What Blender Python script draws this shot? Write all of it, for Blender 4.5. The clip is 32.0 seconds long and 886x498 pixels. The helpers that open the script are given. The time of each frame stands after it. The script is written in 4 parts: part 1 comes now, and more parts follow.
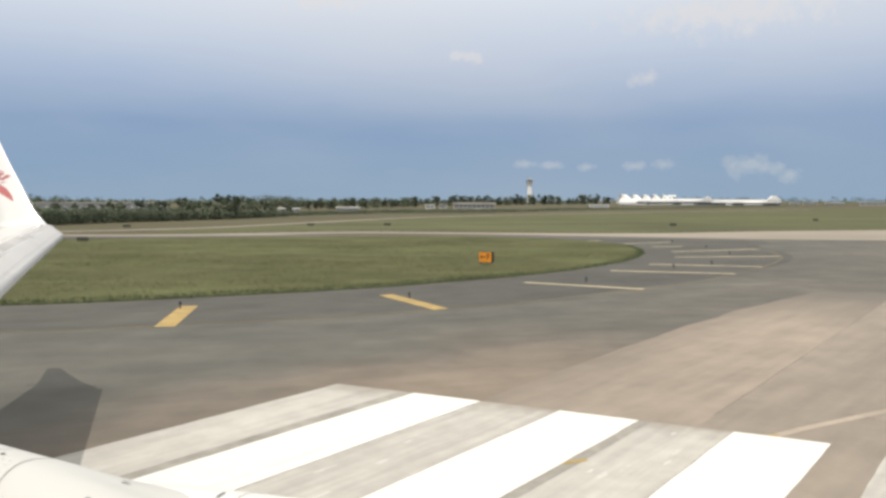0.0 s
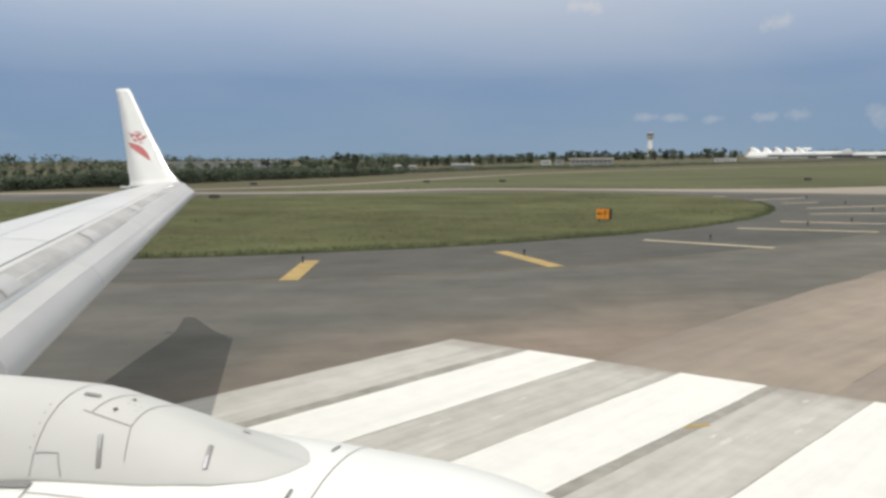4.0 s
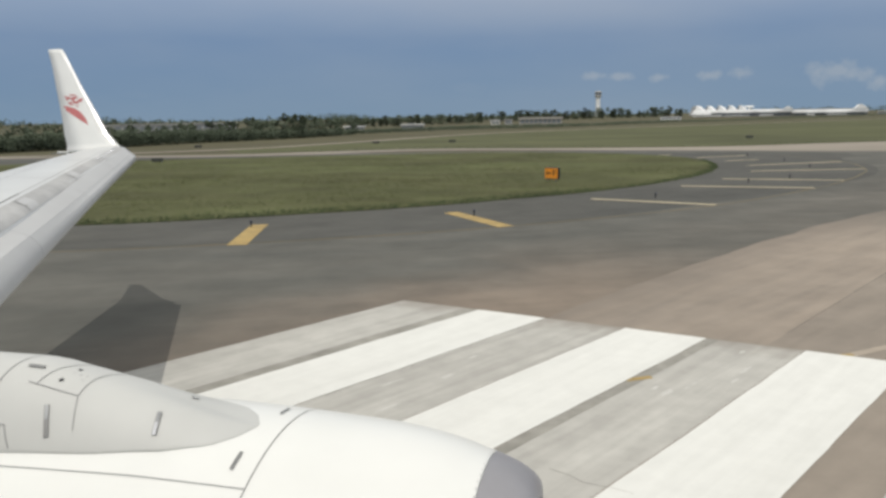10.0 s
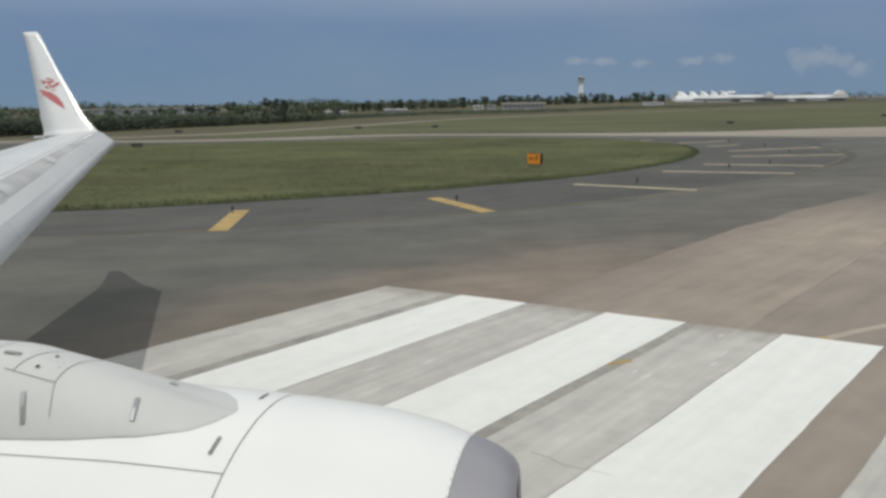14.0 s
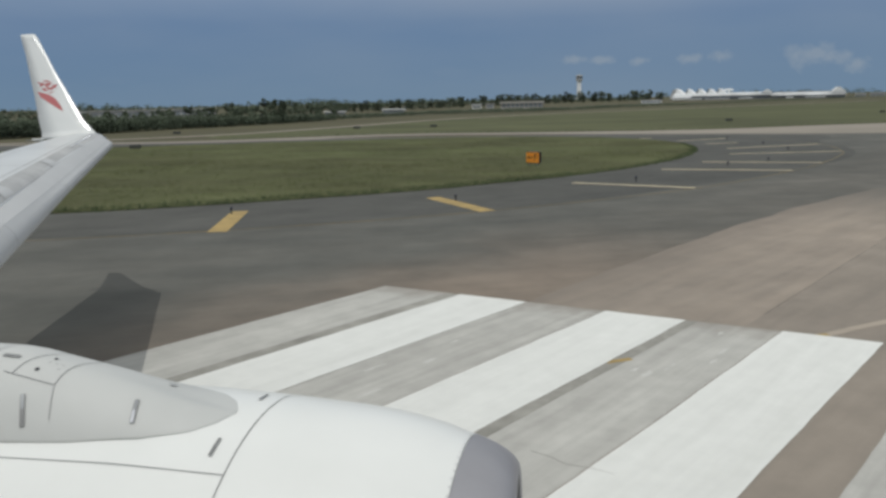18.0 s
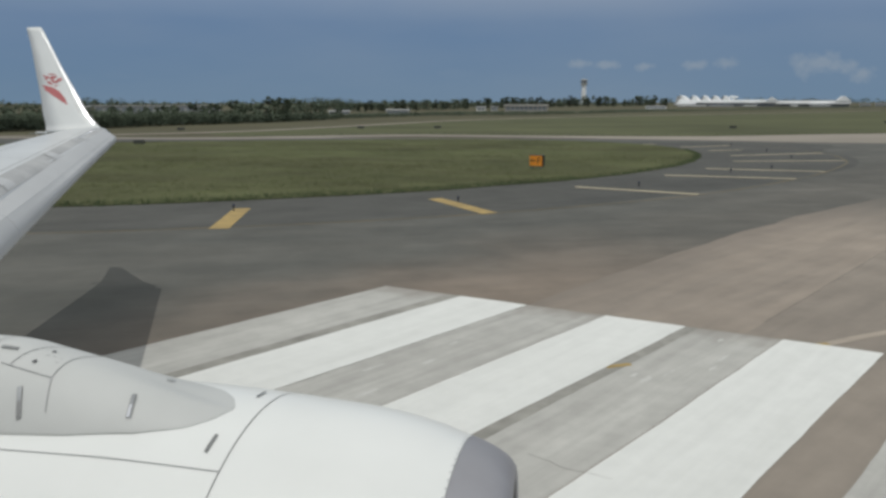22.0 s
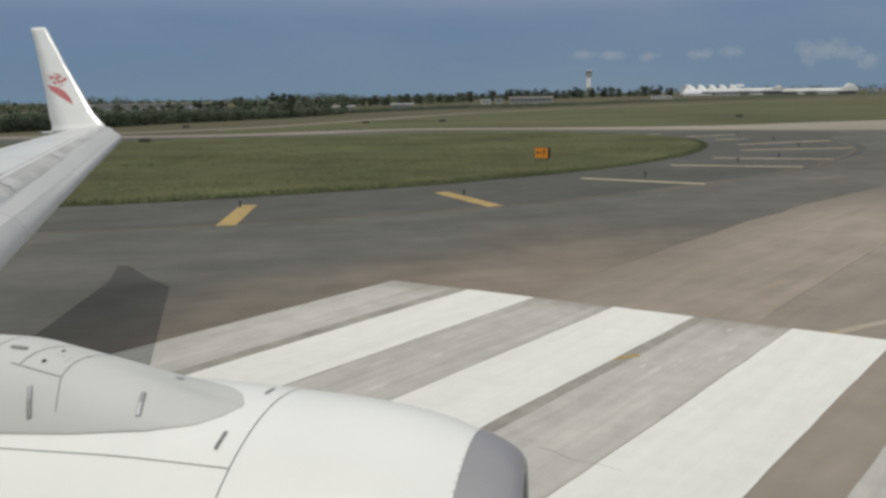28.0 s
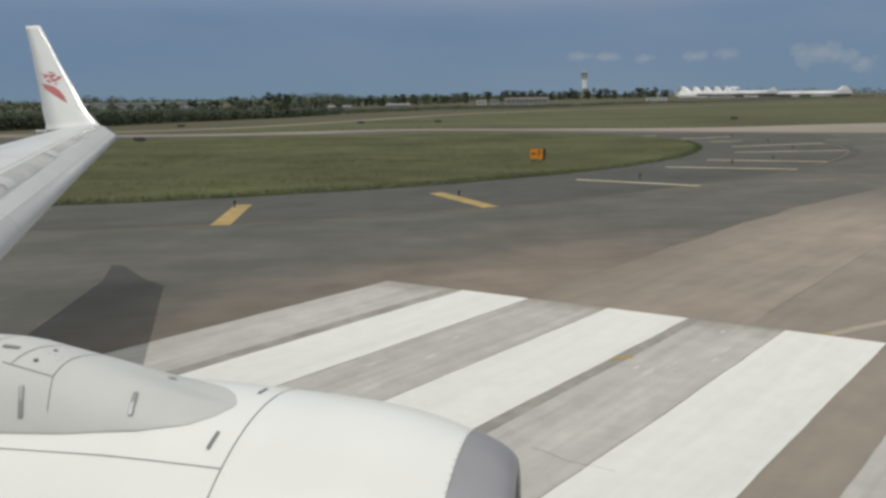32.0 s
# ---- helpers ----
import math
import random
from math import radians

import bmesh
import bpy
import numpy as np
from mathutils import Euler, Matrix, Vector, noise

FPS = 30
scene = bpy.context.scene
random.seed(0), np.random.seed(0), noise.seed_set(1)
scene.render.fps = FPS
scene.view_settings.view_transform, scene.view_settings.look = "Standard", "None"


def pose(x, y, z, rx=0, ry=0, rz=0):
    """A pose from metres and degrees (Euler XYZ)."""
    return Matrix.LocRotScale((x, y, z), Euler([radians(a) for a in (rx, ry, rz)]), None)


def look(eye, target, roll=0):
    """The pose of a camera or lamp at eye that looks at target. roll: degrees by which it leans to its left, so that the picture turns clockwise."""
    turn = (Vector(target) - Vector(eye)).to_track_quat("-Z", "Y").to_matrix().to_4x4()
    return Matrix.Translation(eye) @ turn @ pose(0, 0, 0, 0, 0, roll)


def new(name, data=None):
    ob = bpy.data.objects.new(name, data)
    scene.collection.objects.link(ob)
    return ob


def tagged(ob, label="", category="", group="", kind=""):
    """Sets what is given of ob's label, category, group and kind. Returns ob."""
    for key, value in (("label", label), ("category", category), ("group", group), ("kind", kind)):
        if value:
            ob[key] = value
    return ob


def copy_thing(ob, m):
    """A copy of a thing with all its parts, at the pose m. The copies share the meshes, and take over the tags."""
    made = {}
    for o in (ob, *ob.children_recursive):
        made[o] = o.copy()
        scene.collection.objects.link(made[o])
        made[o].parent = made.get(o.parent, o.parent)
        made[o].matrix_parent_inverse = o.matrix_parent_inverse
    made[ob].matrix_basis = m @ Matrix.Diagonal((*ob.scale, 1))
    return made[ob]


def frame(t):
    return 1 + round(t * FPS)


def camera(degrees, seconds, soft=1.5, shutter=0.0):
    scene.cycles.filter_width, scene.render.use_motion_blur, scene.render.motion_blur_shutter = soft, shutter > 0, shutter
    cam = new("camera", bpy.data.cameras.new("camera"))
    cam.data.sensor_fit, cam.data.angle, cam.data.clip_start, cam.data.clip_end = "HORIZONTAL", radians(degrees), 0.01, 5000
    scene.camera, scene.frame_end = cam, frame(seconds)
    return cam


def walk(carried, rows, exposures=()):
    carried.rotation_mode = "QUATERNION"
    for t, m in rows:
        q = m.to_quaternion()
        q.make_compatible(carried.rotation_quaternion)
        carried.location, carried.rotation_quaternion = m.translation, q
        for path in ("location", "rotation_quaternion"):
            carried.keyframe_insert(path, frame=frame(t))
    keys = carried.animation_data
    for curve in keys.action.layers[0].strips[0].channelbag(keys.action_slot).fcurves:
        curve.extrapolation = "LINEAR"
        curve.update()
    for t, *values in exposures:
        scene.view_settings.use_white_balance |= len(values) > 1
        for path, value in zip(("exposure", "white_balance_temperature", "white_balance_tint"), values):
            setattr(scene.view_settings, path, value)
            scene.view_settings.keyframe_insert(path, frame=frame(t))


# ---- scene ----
cam = camera(61.68, 32.0, soft=3.0)


def view(x, y, z, aft, down, roll):
    """A pose at the cabin window: degrees aft of straight out, degrees below level, roll."""
    a, d = radians(aft), radians(down)
    eye = Vector((x, y, z))
    return look(eye, eye + Vector((-math.sin(a) * math.cos(d), math.cos(a) * math.cos(d), -math.sin(d))), roll)


PATH = [
    (0, -0.060, -0.082, 4.648, 4.19, 3.77, 0.07),
    (0.5, -0.055, -0.028, 4.650, 5.48, 4.01, 0.76),
    (1, -0.064, -0.041, 4.654, 5.92, 4.21, 0.75),
    (1.5, -0.083, 0.013, 4.645, 6.99, 4.07, -0.13),
    (2, -0.075, 0.003, 4.668, 8.12, 5.20, -0.43),
    (2.5, -0.096, 0.025, 4.660, 10.35, 5.90, 0.03),
    (4.5, -0.079, 0.096, 4.622, 14.20, 8.43, -1.40),
    (5, -0.072, 0.106, 4.635, 15.40, 10.26, -2.24),
    (5.5, -0.073, 0.099, 4.637, 14.40, 10.91, -1.66),
    (6, -0.056, 0.080, 4.642, 12.88, 10.21, -1.82),
    (6.5, -0.057, 0.068, 4.639, 12.18, 10.31, -2.23),
    (7, -0.040, 0.054, 4.644, 11.27, 10.48, -1.22),
    (7.5, -0.055, 0.043, 4.654, 11.10, 9.74, 0.32),
    (8, -0.043, 0.031, 4.656, 10.79, 9.96, -0.54),
    (8.5, -0.026, 0.032, 4.658, 10.35, 10.27, -0.64),
    (9, -0.032, 0.028, 4.654, 9.95, 10.54, -0.90),
    (9.5, -0.033, 0.014, 4.654, 9.23, 10.34, -0.73),
    (10, -0.027, 0.009, 4.657, 9.34, 10.13, -0.98),
    (10.5, -0.021, 0.021, 4.655, 9.12, 10.39, -1.43),
    (11, -0.023, 0.016, 4.660, 8.91, 10.51, -1.19),
    (11.5, -0.024, 0.015, 4.650, 8.98, 10.40, -1.38),
    (12, -0.011, 0.019, 4.655, 8.77, 11.09, -1.40),
    (12.5, -0.008, 0.008, 4.661, 8.87, 11.18, -1.76),
    (13, -0.010, 0.009, 4.659, 8.61, 11.18, -1.55),
    (13.5, -0.005, -0.003, 4.659, 8.04, 11.04, -1.00),
    (14, 0.003, -0.003, 4.659, 8.05, 11.27, -0.85),
    (14.5, 0.003, 0.004, 4.655, 7.87, 11.42, -0.69),
    (16.5, -0.004, 0.007, 4.651, 8.18, 11.13, -1.42),
    (17, -0.001, 0.002, 4.659, 8.30, 11.11, -1.42),
    (17.5, -0.007, 0.011, 4.649, 8.27, 11.42, -1.37),
    (18, 0.004, 0.001, 4.658, 8.00, 11.31, -1.26),
    (18.5, -0.000, 0.008, 4.654, 8.21, 11.51, -1.25),
    (19, -0.001, 0.020, 4.650, 8.19, 11.35, -1.41),
    (19.5, 0.006, 0.007, 4.658, 8.18, 11.32, -1.22),
    (20, 0.001, 0.009, 4.651, 7.97, 11.25, -0.45),
    (20.5, -0.001, 0.012, 4.655, 8.23, 11.13, -0.62),
    (21, 0.006, 0.001, 4.659, 8.05, 11.25, -0.42),
    (21.5, 0.008, 0.005, 4.654, 8.19, 11.18, -0.60),
    (22, 0.005, 0.010, 4.652, 8.11, 11.20, -0.10),
    (22.5, 0.002, 0.009, 4.656, 8.17, 11.14, -0.37),
    (23, 0.005, 0.010, 4.655, 8.20, 10.91, -0.55),
    (23.5, 0.004, 0.008, 4.653, 8.09, 11.26, -0.57),
    (24, 0.003, 0.020, 4.652, 8.23, 11.31, -0.62),
    (24.5, 0.005, 0.001, 4.653, 8.08, 11.31, -0.42),
    (25, 0.008, 0.011, 4.653, 8.19, 11.41, -0.39),
    (25.5, -0.000, 0.015, 4.647, 8.37, 11.34, -0.55),
    (27.5, -0.000, 0.025, 4.649, 8.70, 11.60, -0.92),
    (28, 0.004, 0.022, 4.650, 8.64, 11.68, -1.05),
    (28.5, 0.004, 0.022, 4.651, 8.63, 11.69, -1.11),
    (29, 0.004, 0.024, 4.649, 8.61, 11.74, -0.89),
    (29.5, 0.004, 0.019, 4.649, 8.35, 11.61, -0.81),
    (30, 0.008, 0.014, 4.654, 8.02, 11.34, -0.57),
    (30.5, 0.009, 0.010, 4.655, 8.13, 11.50, -0.73),
    (31, 0.006, 0.028, 4.645, 8.54, 11.71, -0.76),
    (31.5, 0.010, 0.027, 4.649, 8.52, 11.67, -0.95),
    (32, 0.013, 0.019, 4.652, 8.25, 11.64, -0.73),
]
EXPOSURES = [(0.0, 0.55, 6660, 10), (2.5, 0.49, 6690, 10), (4.5, 0.22, 6330, 9), (6.0, 0.10, 6370, 9), (9.0, 0.10, 6410, 9), (12.0, 0.04, 6140, 8), (14.0, -0.08, 6120, 8), (17.0, -0.23, 6030, 7), (20.0, -0.24, 6030, 7), (24.0, -0.29, 6040, 7), (28.0, -0.21, 6270, 8), (32.0, -0.18, 6270, 8)]
walk(cam, [(t, view(*row)) for t, *row in PATH], EXPOSURES)

# ---- sky and sun ----
SUN_WAY = Vector((0.003, 0.375, -1.0)).normalized()      # the way that the sunlight travels
world = bpy.data.worlds.new("sky")
scene.world = world
world.use_nodes = True
wn, wl = world.node_tree.nodes, world.node_tree.links
wn.clear()
w_out = wn.new("ShaderNodeOutputWorld")
w_bg = wn.new("ShaderNodeBackground")
w_sky = wn.new("ShaderNodeTexSky")
w_sky.sky_type = "NISHITA"
w_sky.sun_disc = False
w_sky.sun_elevation = math.asin(-SUN_WAY.z)
w_sky.sun_rotation = math.atan2(-SUN_WAY.x, -SUN_WAY.y)
w_sky.air_density, w_sky.dust_density, w_sky.ozone_density = 1.0, 1.6, 1.0
w_co = wn.new("ShaderNodeTexCoord")
w_sep = wn.new("ShaderNodeSeparateXYZ")
wl.new(w_co.outputs["Generated"], w_sep.inputs[0])


def w_math(op, a, b=None):
    n = wn.new("ShaderNodeMath")
    n.operation = op
    for i, v in enumerate((a, b)):
        if v is None:
            continue
        if isinstance(v, (int, float)):
            n.inputs[i].default_value = v
        else:
            wl.new(v, n.inputs[i])
    return n.outputs[0]


def w_ramp(value, stops):
    n = wn.new("ShaderNodeValToRGB")
    while len(n.color_ramp.elements) < len(stops):
        n.color_ramp.elements.new(0.5)
    for e, (p, v) in zip(n.color_ramp.elements, stops):
        e.position, e.color = p, (v, v, v, 1)
    wl.new(value, n.inputs[0])
    return n.outputs[0]


# a thin veil and a band of small cumulus low over the horizon
w_map = wn.new("ShaderNodeMapping")
w_map.inputs["Scale"].default_value = (5.5, 5.5, 15.0)
w_map.inputs["Location"].default_value = (0.4, 1.3, 0.0)
wl.new(w_co.outputs["Generated"], w_map.inputs[0])
w_n1 = wn.new("ShaderNodeTexNoise")
w_n1.inputs["Scale"].default_value, w_n1.inputs["Detail"].default_value, w_n1.inputs["Roughness"].default_value = 1.5, 7, 0.55
wl.new(w_map.outputs[0], w_n1.inputs["Vector"])
cumulus = w_ramp(w_n1.outputs["Fac"], [(0.575, 0.0), (0.72, 1.0)])
band = w_ramp(w_sep.outputs["Z"], [(0.0, 0.0), (0.02, 0.10), (0.055, 0.16), (0.10, 0.15), (0.2, 0.30)])
w_map2 = wn.new("ShaderNodeMapping")
w_map2.inputs["Scale"].default_value = (1.2, 1.2, 4.0)
wl.new(w_co.outputs["Generated"], w_map2.inputs[0])
w_n2 = wn.new("ShaderNodeTexNoise")
w_n2.inputs["Scale"].default_value, w_n2.inputs["Detail"].default_value = 1.3, 5
wl.new(w_map2.outputs[0], w_n2.inputs["Vector"])
veil = w_ramp(w_n2.outputs["Fac"], [(0.42, 0.0), (0.75, 0.35)])


def w_puff(bearing, height, wide, tall):
    """How far inside one cloud a direction lies: 1 at its middle, 0 at its rim; all in degrees."""
    b, e = radians(bearing), radians(height)
    off, size, far = wn.new("ShaderNodeVectorMath"), wn.new("ShaderNodeVectorMath"), wn.new("ShaderNodeVectorMath")
    off.operation, size.operation, far.operation = "SUBTRACT", "MULTIPLY", "LENGTH"
    wl.new(w_co.outputs["Generated"], off.inputs[0])
    off.inputs[1].default_value = (math.sin(b) * math.cos(e), math.cos(b) * math.cos(e), math.sin(e))
    wl.new(off.outputs["Vector"], size.inputs[0])
    size.inputs[1].default_value = (1 / radians(wide), 1 / radians(wide), 1 / radians(tall))
    wl.new(size.outputs["Vector"], far.inputs[0])
    return w_math("SUBTRACT", 1.0, far.outputs["Value"])


# small cumulus over the terminal, and larger ones higher up
puffs = None
for puff in ((2.2, 2.75, 1.3, 0.5), (4.0, 2.65, 1.4, 0.5), (6.8, 2.5, 1.3, 0.5), (10.2, 2.55, 1.3, 0.55), (12.3, 2.6, 1.3, 0.7), (18.4, 2.5, 2.8, 1.3), (20.9, 1.8, 1.2, 0.7), (17.0, 13.2, 12.0, 2.6), (10.9, 8.9, 1.9, 1.0), (-2.4, 10.7, 2.8, 0.9), (-13.5, 14.5, 6.0, 1.2)):
    one = w_puff(*puff)
    puffs = one if puffs is None else w_math("MAXIMUM", puffs, one)
w_n3 = wn.new("ShaderNodeTexNoise")
w_n3.inputs["Scale"].default_value, w_n3.inputs["Detail"].default_value, w_n3.inputs["Roughness"].default_value = 55.0, 6, 0.6
wl.new(w_co.outputs["Generated"], w_n3.inputs["Vector"])
lumps = w_math("ADD", w_math("MAXIMUM", puffs, -0.5), w_math("MULTIPLY", w_math("SUBTRACT", w_n3.outputs["Fac"], 0.5), 1.9))
heaps = w_ramp(lumps, [(0.14, 0.0), (0.45, 0.30), (0.85, 0.66)])
cover = w_math("MAXIMUM", w_math("MAXIMUM", w_math("MULTIPLY", cumulus, band), veil), heaps)


def w_blend(fac, a, b):
    n = wn.new("ShaderNodeMix")
    n.data_type = "RGBA"
    wl.new(fac, n.inputs["Factor"])
    for v, k in ((a, "A"), (b, "B")):
        if isinstance(v, tuple):
            n.inputs[k].default_value = v
        else:
            wl.new(v, n.inputs[k])
    return n.outputs["Result"]


# blue grey haze low over the land thins out upwards
haze = w_blend(w_ramp(w_sep.outputs["Z"], [(0.0, 0.0), (0.16, 1.0)]), (1.25, 1.78, 2.40, 1), (0.88, 1.46, 2.55, 1))
w_half = wn.new("ShaderNodeValue")
w_half.outputs[0].default_value = 0.66
upper = w_blend(w_half.outputs[0], w_sky.outputs[0], (7.3, 6.9, 5.85, 1))
clear = w_blend(w_ramp(w_sep.outputs["Z"], [(0.10, 0.0), (0.42, 1.0)]), haze, upper)
clouds = w_blend(cover, clear, w_blend(w_ramp(w_sep.outputs["Z"], [(0.06, 0.0), (0.19, 1.0)]), (2.25, 2.5, 2.8, 1), (3.4, 3.35, 3.4, 1)))
wl.new(clouds, w_bg.inputs["Color"])
w_bg.inputs["Strength"].default_value = 0.15
wl.new(w_bg.outputs[0], w_out.inputs["Surface"])

sun_data = bpy.data.lights.new("sun", "SUN")
sun_data.energy, sun_data.angle, sun_data.color = 1.76, radians(0.53), (1.0, 0.93, 0.82)
sun = new("sun", sun_data)
sun.rotation_euler = SUN_WAY.to_track_quat("-Z", "Y").to_euler()


# ---- materials ----
def material(name, colour, rough=0.6, metal=0.0, low=None, grain=8.0, stain=0.6, bump=0.0, bump_scale=60.0, stretch=1.0, along=0.0, coat=0.0, vary=0.0, spec=0.5, patch=0.0, patch_scale=0.3):
    """A surface of one colour that drifts to the colour low at two scales (stains and grain), with fine relief."""
    m = bpy.data.materials.new(name)
    m.use_nodes = True
    n, l = m.node_tree.nodes, m.node_tree.links
    b = n["Principled BSDF"]
    b.inputs["Roughness"].default_value, b.inputs["Metallic"].default_value = rough, metal
    b.inputs["Coat Weight"].default_value = coat
    b.inputs["Specular IOR Level"].default_value = spec
    low = low or tuple(c * 0.8 for c in colour)
    co = n.new("ShaderNodeTexCoord")
    mp = n.new("ShaderNodeMapping")
    mp.vector_type = "TEXTURE"
    mp.inputs["Rotation"].default_value = (0, 0, radians(along))
    mp.inputs["Scale"].default_value = (stretch, 1, 1)
    l.new(co.outputs["Object"], mp.inputs[0])
    big, fine = n.new("ShaderNodeTexNoise"), n.new("ShaderNodeTexNoise")
    for t, sc, de in ((big, stain, 6), (fine, grain, 4)):
        t.inputs["Scale"].default_value, t.inputs["Detail"].default_value, t.inputs["Roughness"].default_value = sc, de, 0.6
        l.new(mp.outputs[0], t.inputs["Vector"])
    add = n.new("ShaderNodeMath")
    add.operation = "MULTIPLY_ADD"
    l.new(fine.outputs["Fac"], add.inputs[0])
    add.inputs[1].default_value = 0.5
    half = n.new("ShaderNodeMath")
    half.operation = "MULTIPLY"
    half.inputs[1].default_value = 0.9
    l.new(big.outputs["Fac"], half.inputs[0])
    l.new(half.outputs[0], add.inputs[2])
    ramp = n.new("ShaderNodeValToRGB")
    ramp.color_ramp.elements[0].position, ramp.color_ramp.elements[1].position = 0.48, 0.9
    ramp.color_ramp.elements[0].color, ramp.color_ramp.elements[1].color = (*low, 1), (*colour, 1)
    l.new(add.outputs[0], ramp.inputs[0])
    tint = ramp.outputs[0]
    if vary:
        oi, hsv = n.new("ShaderNodeObjectInfo"), n.new("ShaderNodeHueSaturation")
        mr = n.new("ShaderNodeMapRange")
        mr.inputs["To Min"].default_value, mr.inputs["To Max"].default_value = 1 - vary, 1 + vary
        l.new(oi.outputs["Random"], mr.inputs["Value"])
        l.new(mr.outputs[0], hsv.inputs["Value"])
        l.new(tint, hsv.inputs["Color"])
        tint = hsv.outputs[0]
    if patch:
        # blotches of wear and dirt, even in all directions
        pt, pr, ph = n.new("ShaderNodeTexNoise"), n.new("ShaderNodeMapRange"), n.new("ShaderNodeHueSaturation")
        pt.inputs["Scale"].default_value, pt.inputs["Detail"].default_value, pt.inputs["Roughness"].default_value = patch_scale, 8, 0.68
        l.new(co.outputs["Object"], pt.inputs["Vector"])
        pr.inputs["From Min"].default_value, pr.inputs["From Max"].default_value = 0.36, 0.64
        pr.inputs["To Min"].default_value, pr.inputs["To Max"].default_value = 1 - patch, 1 + patch
        l.new(pt.outputs["Fac"], pr.inputs["Value"])
        l.new(pr.outputs[0], ph.inputs["Value"])
        l.new(tint, ph.inputs["Color"])
        tint = ph.outputs[0]
    l.new(tint, b.inputs["Base Color"])
    if bump:
        bt, bn = n.new("ShaderNodeTexNoise"), n.new("ShaderNodeBump")
        bt.inputs["Scale"].default_value, bt.inputs["Detail"].default_value = bump_scale, 3
        l.new(co.outputs["Object"], bt.inputs["Vector"])
        l.new(bt.outputs["Fac"], bn.inputs["Height"])
        bn.inputs["Strength"].default_value, bn.inputs["Distance"].default_value = bump, 0.02
        l.new(bn.outputs[0], b.inputs["Normal"])
    return m


M_ASPHALT = material("taxiway_asphalt", (0.127, 0.123, 0.110), 0.9, low=(0.083, 0.083, 0.076), grain=0.9, stain=0.16, bump=0.25, stretch=4.0, along=20, spec=0.2, patch=0.13, patch_scale=0.35)
# brown soil dragged off the runway stains the asphalt towards its edge
_n, _l = M_ASPHALT.node_tree.nodes, M_ASPHALT.node_tree.links
_co, _dot = _n.new("ShaderNodeTexCoord"), _n.new("ShaderNodeVectorMath")
_dot.operation = "DOT_PRODUCT"
_dot.inputs[1].default_value = (0.825, -0.565, 0)
_l.new(_co.outputs["Object"], _dot.inputs[0])
_noise, _sum, _range = _n.new("ShaderNodeTexNoise"), _n.new("ShaderNodeMath"), _n.new("ShaderNodeMapRange")
_noise.inputs["Scale"].default_value, _noise.inputs["Detail"].default_value = 0.14, 5
_l.new(_co.outputs["Object"], _noise.inputs["Vector"])
_sum.operation = "MULTIPLY_ADD"
_sum.inputs[1].default_value = 9.0
_l.new(_noise.outputs["Fac"], _sum.inputs[0])
_l.new(_dot.outputs["Value"], _sum.inputs[2])
_range.inputs["From Min"].default_value, _range.inputs["From Max"].default_value = -12.8, -6.6
_range.interpolation_type = "SMOOTHSTEP"
_l.new(_sum.outputs[0], _range.inputs["Value"])
_mix = _n.new("ShaderNodeMix")
_mix.data_type = "RGBA"
_far, _fade, _both = _n.new("ShaderNodeVectorMath"), _n.new("ShaderNodeMapRange"), _n.new("ShaderNodeMath")
_far.operation = "DOT_PRODUCT"
_far.inputs[1].default_value = (0.565, 0.825, 0)
_l.new(_co.outputs["Object"], _far.inputs[0])
_fade.interpolation_type = "SMOOTHSTEP"
_fade.inputs["From Min"].default_value, _fade.inputs["From Max"].default_value = 13.0, 27.0
_fade.inputs["To Min"].default_value, _fade.inputs["To Max"].default_value = 1.0, 0.12
_l.new(_far.outputs["Value"], _fade.inputs["Value"])
_both.operation = "MULTIPLY"
_l.new(_range.outputs[0], _both.inputs[0])
_l.new(_fade.outputs[0], _both.inputs[1])
_l.new(_both.outputs[0], _mix.inputs["Factor"])
_tint = _n.new("ShaderNodeMix")
_tint.data_type, _tint.blend_type = "RGBA", "MULTIPLY"
_tint.inputs["Factor"].default_value = 1.0
_tint.inputs["B"].default_value = (1.85, 1.56, 1.40, 1)
_base = _n["Principled BSDF"].inputs["Base Color"].links[0].from_socket
_l.new(_base, _tint.inputs["A"])
_l.new(_base, _mix.inputs["A"])
_l.new(_tint.outputs["Result"], _mix.inputs["B"])
_l.new(_mix.outputs["Result"], _n["Principled BSDF"].inputs["Base Color"])
M_SHOULDER = material("shoulder_asphalt", (0.098, 0.096, 0.088), 0.92, low=(0.069, 0.069, 0.064), grain=1.3, stain=0.2, bump=0.25, stretch=3.0, along=25, spec=0.2, patch=0.12, patch_scale=0.3)
M_RUNWAY = material("runway_concrete", (0.322, 0.272, 0.224), 0.9, low=(0.215, 0.187, 0.160), grain=2.2, stain=0.35, bump=0.2, stretch=8.0, along=52, spec=0.2, patch=0.09, patch_scale=0.5)
M_LANE = material("runway_concrete_darker", (0.275, 0.238, 0.200), 0.9, low=(0.20, 0.175, 0.15), grain=2.2, stain=0.35, bump=0.2, stretch=8.0, along=52, spec=0.2, patch=0.08, patch_scale=0.6)
M_CONCRETE = material("taxiway_concrete", (0.30, 0.268, 0.225), 0.9, low=(0.20, 0.178, 0.15), grain=0.6, stain=0.08, stretch=5.0, along=5, spec=0.2)
M_WHITE_MARK = material("white_marking_paint", (0.68, 0.68, 0.655), 0.8, low=(0.60, 0.60, 0.575), grain=7.0, stain=1.2, stretch=14.0, along=55.6, spec=0.2, patch=0.03, patch_scale=2.2)
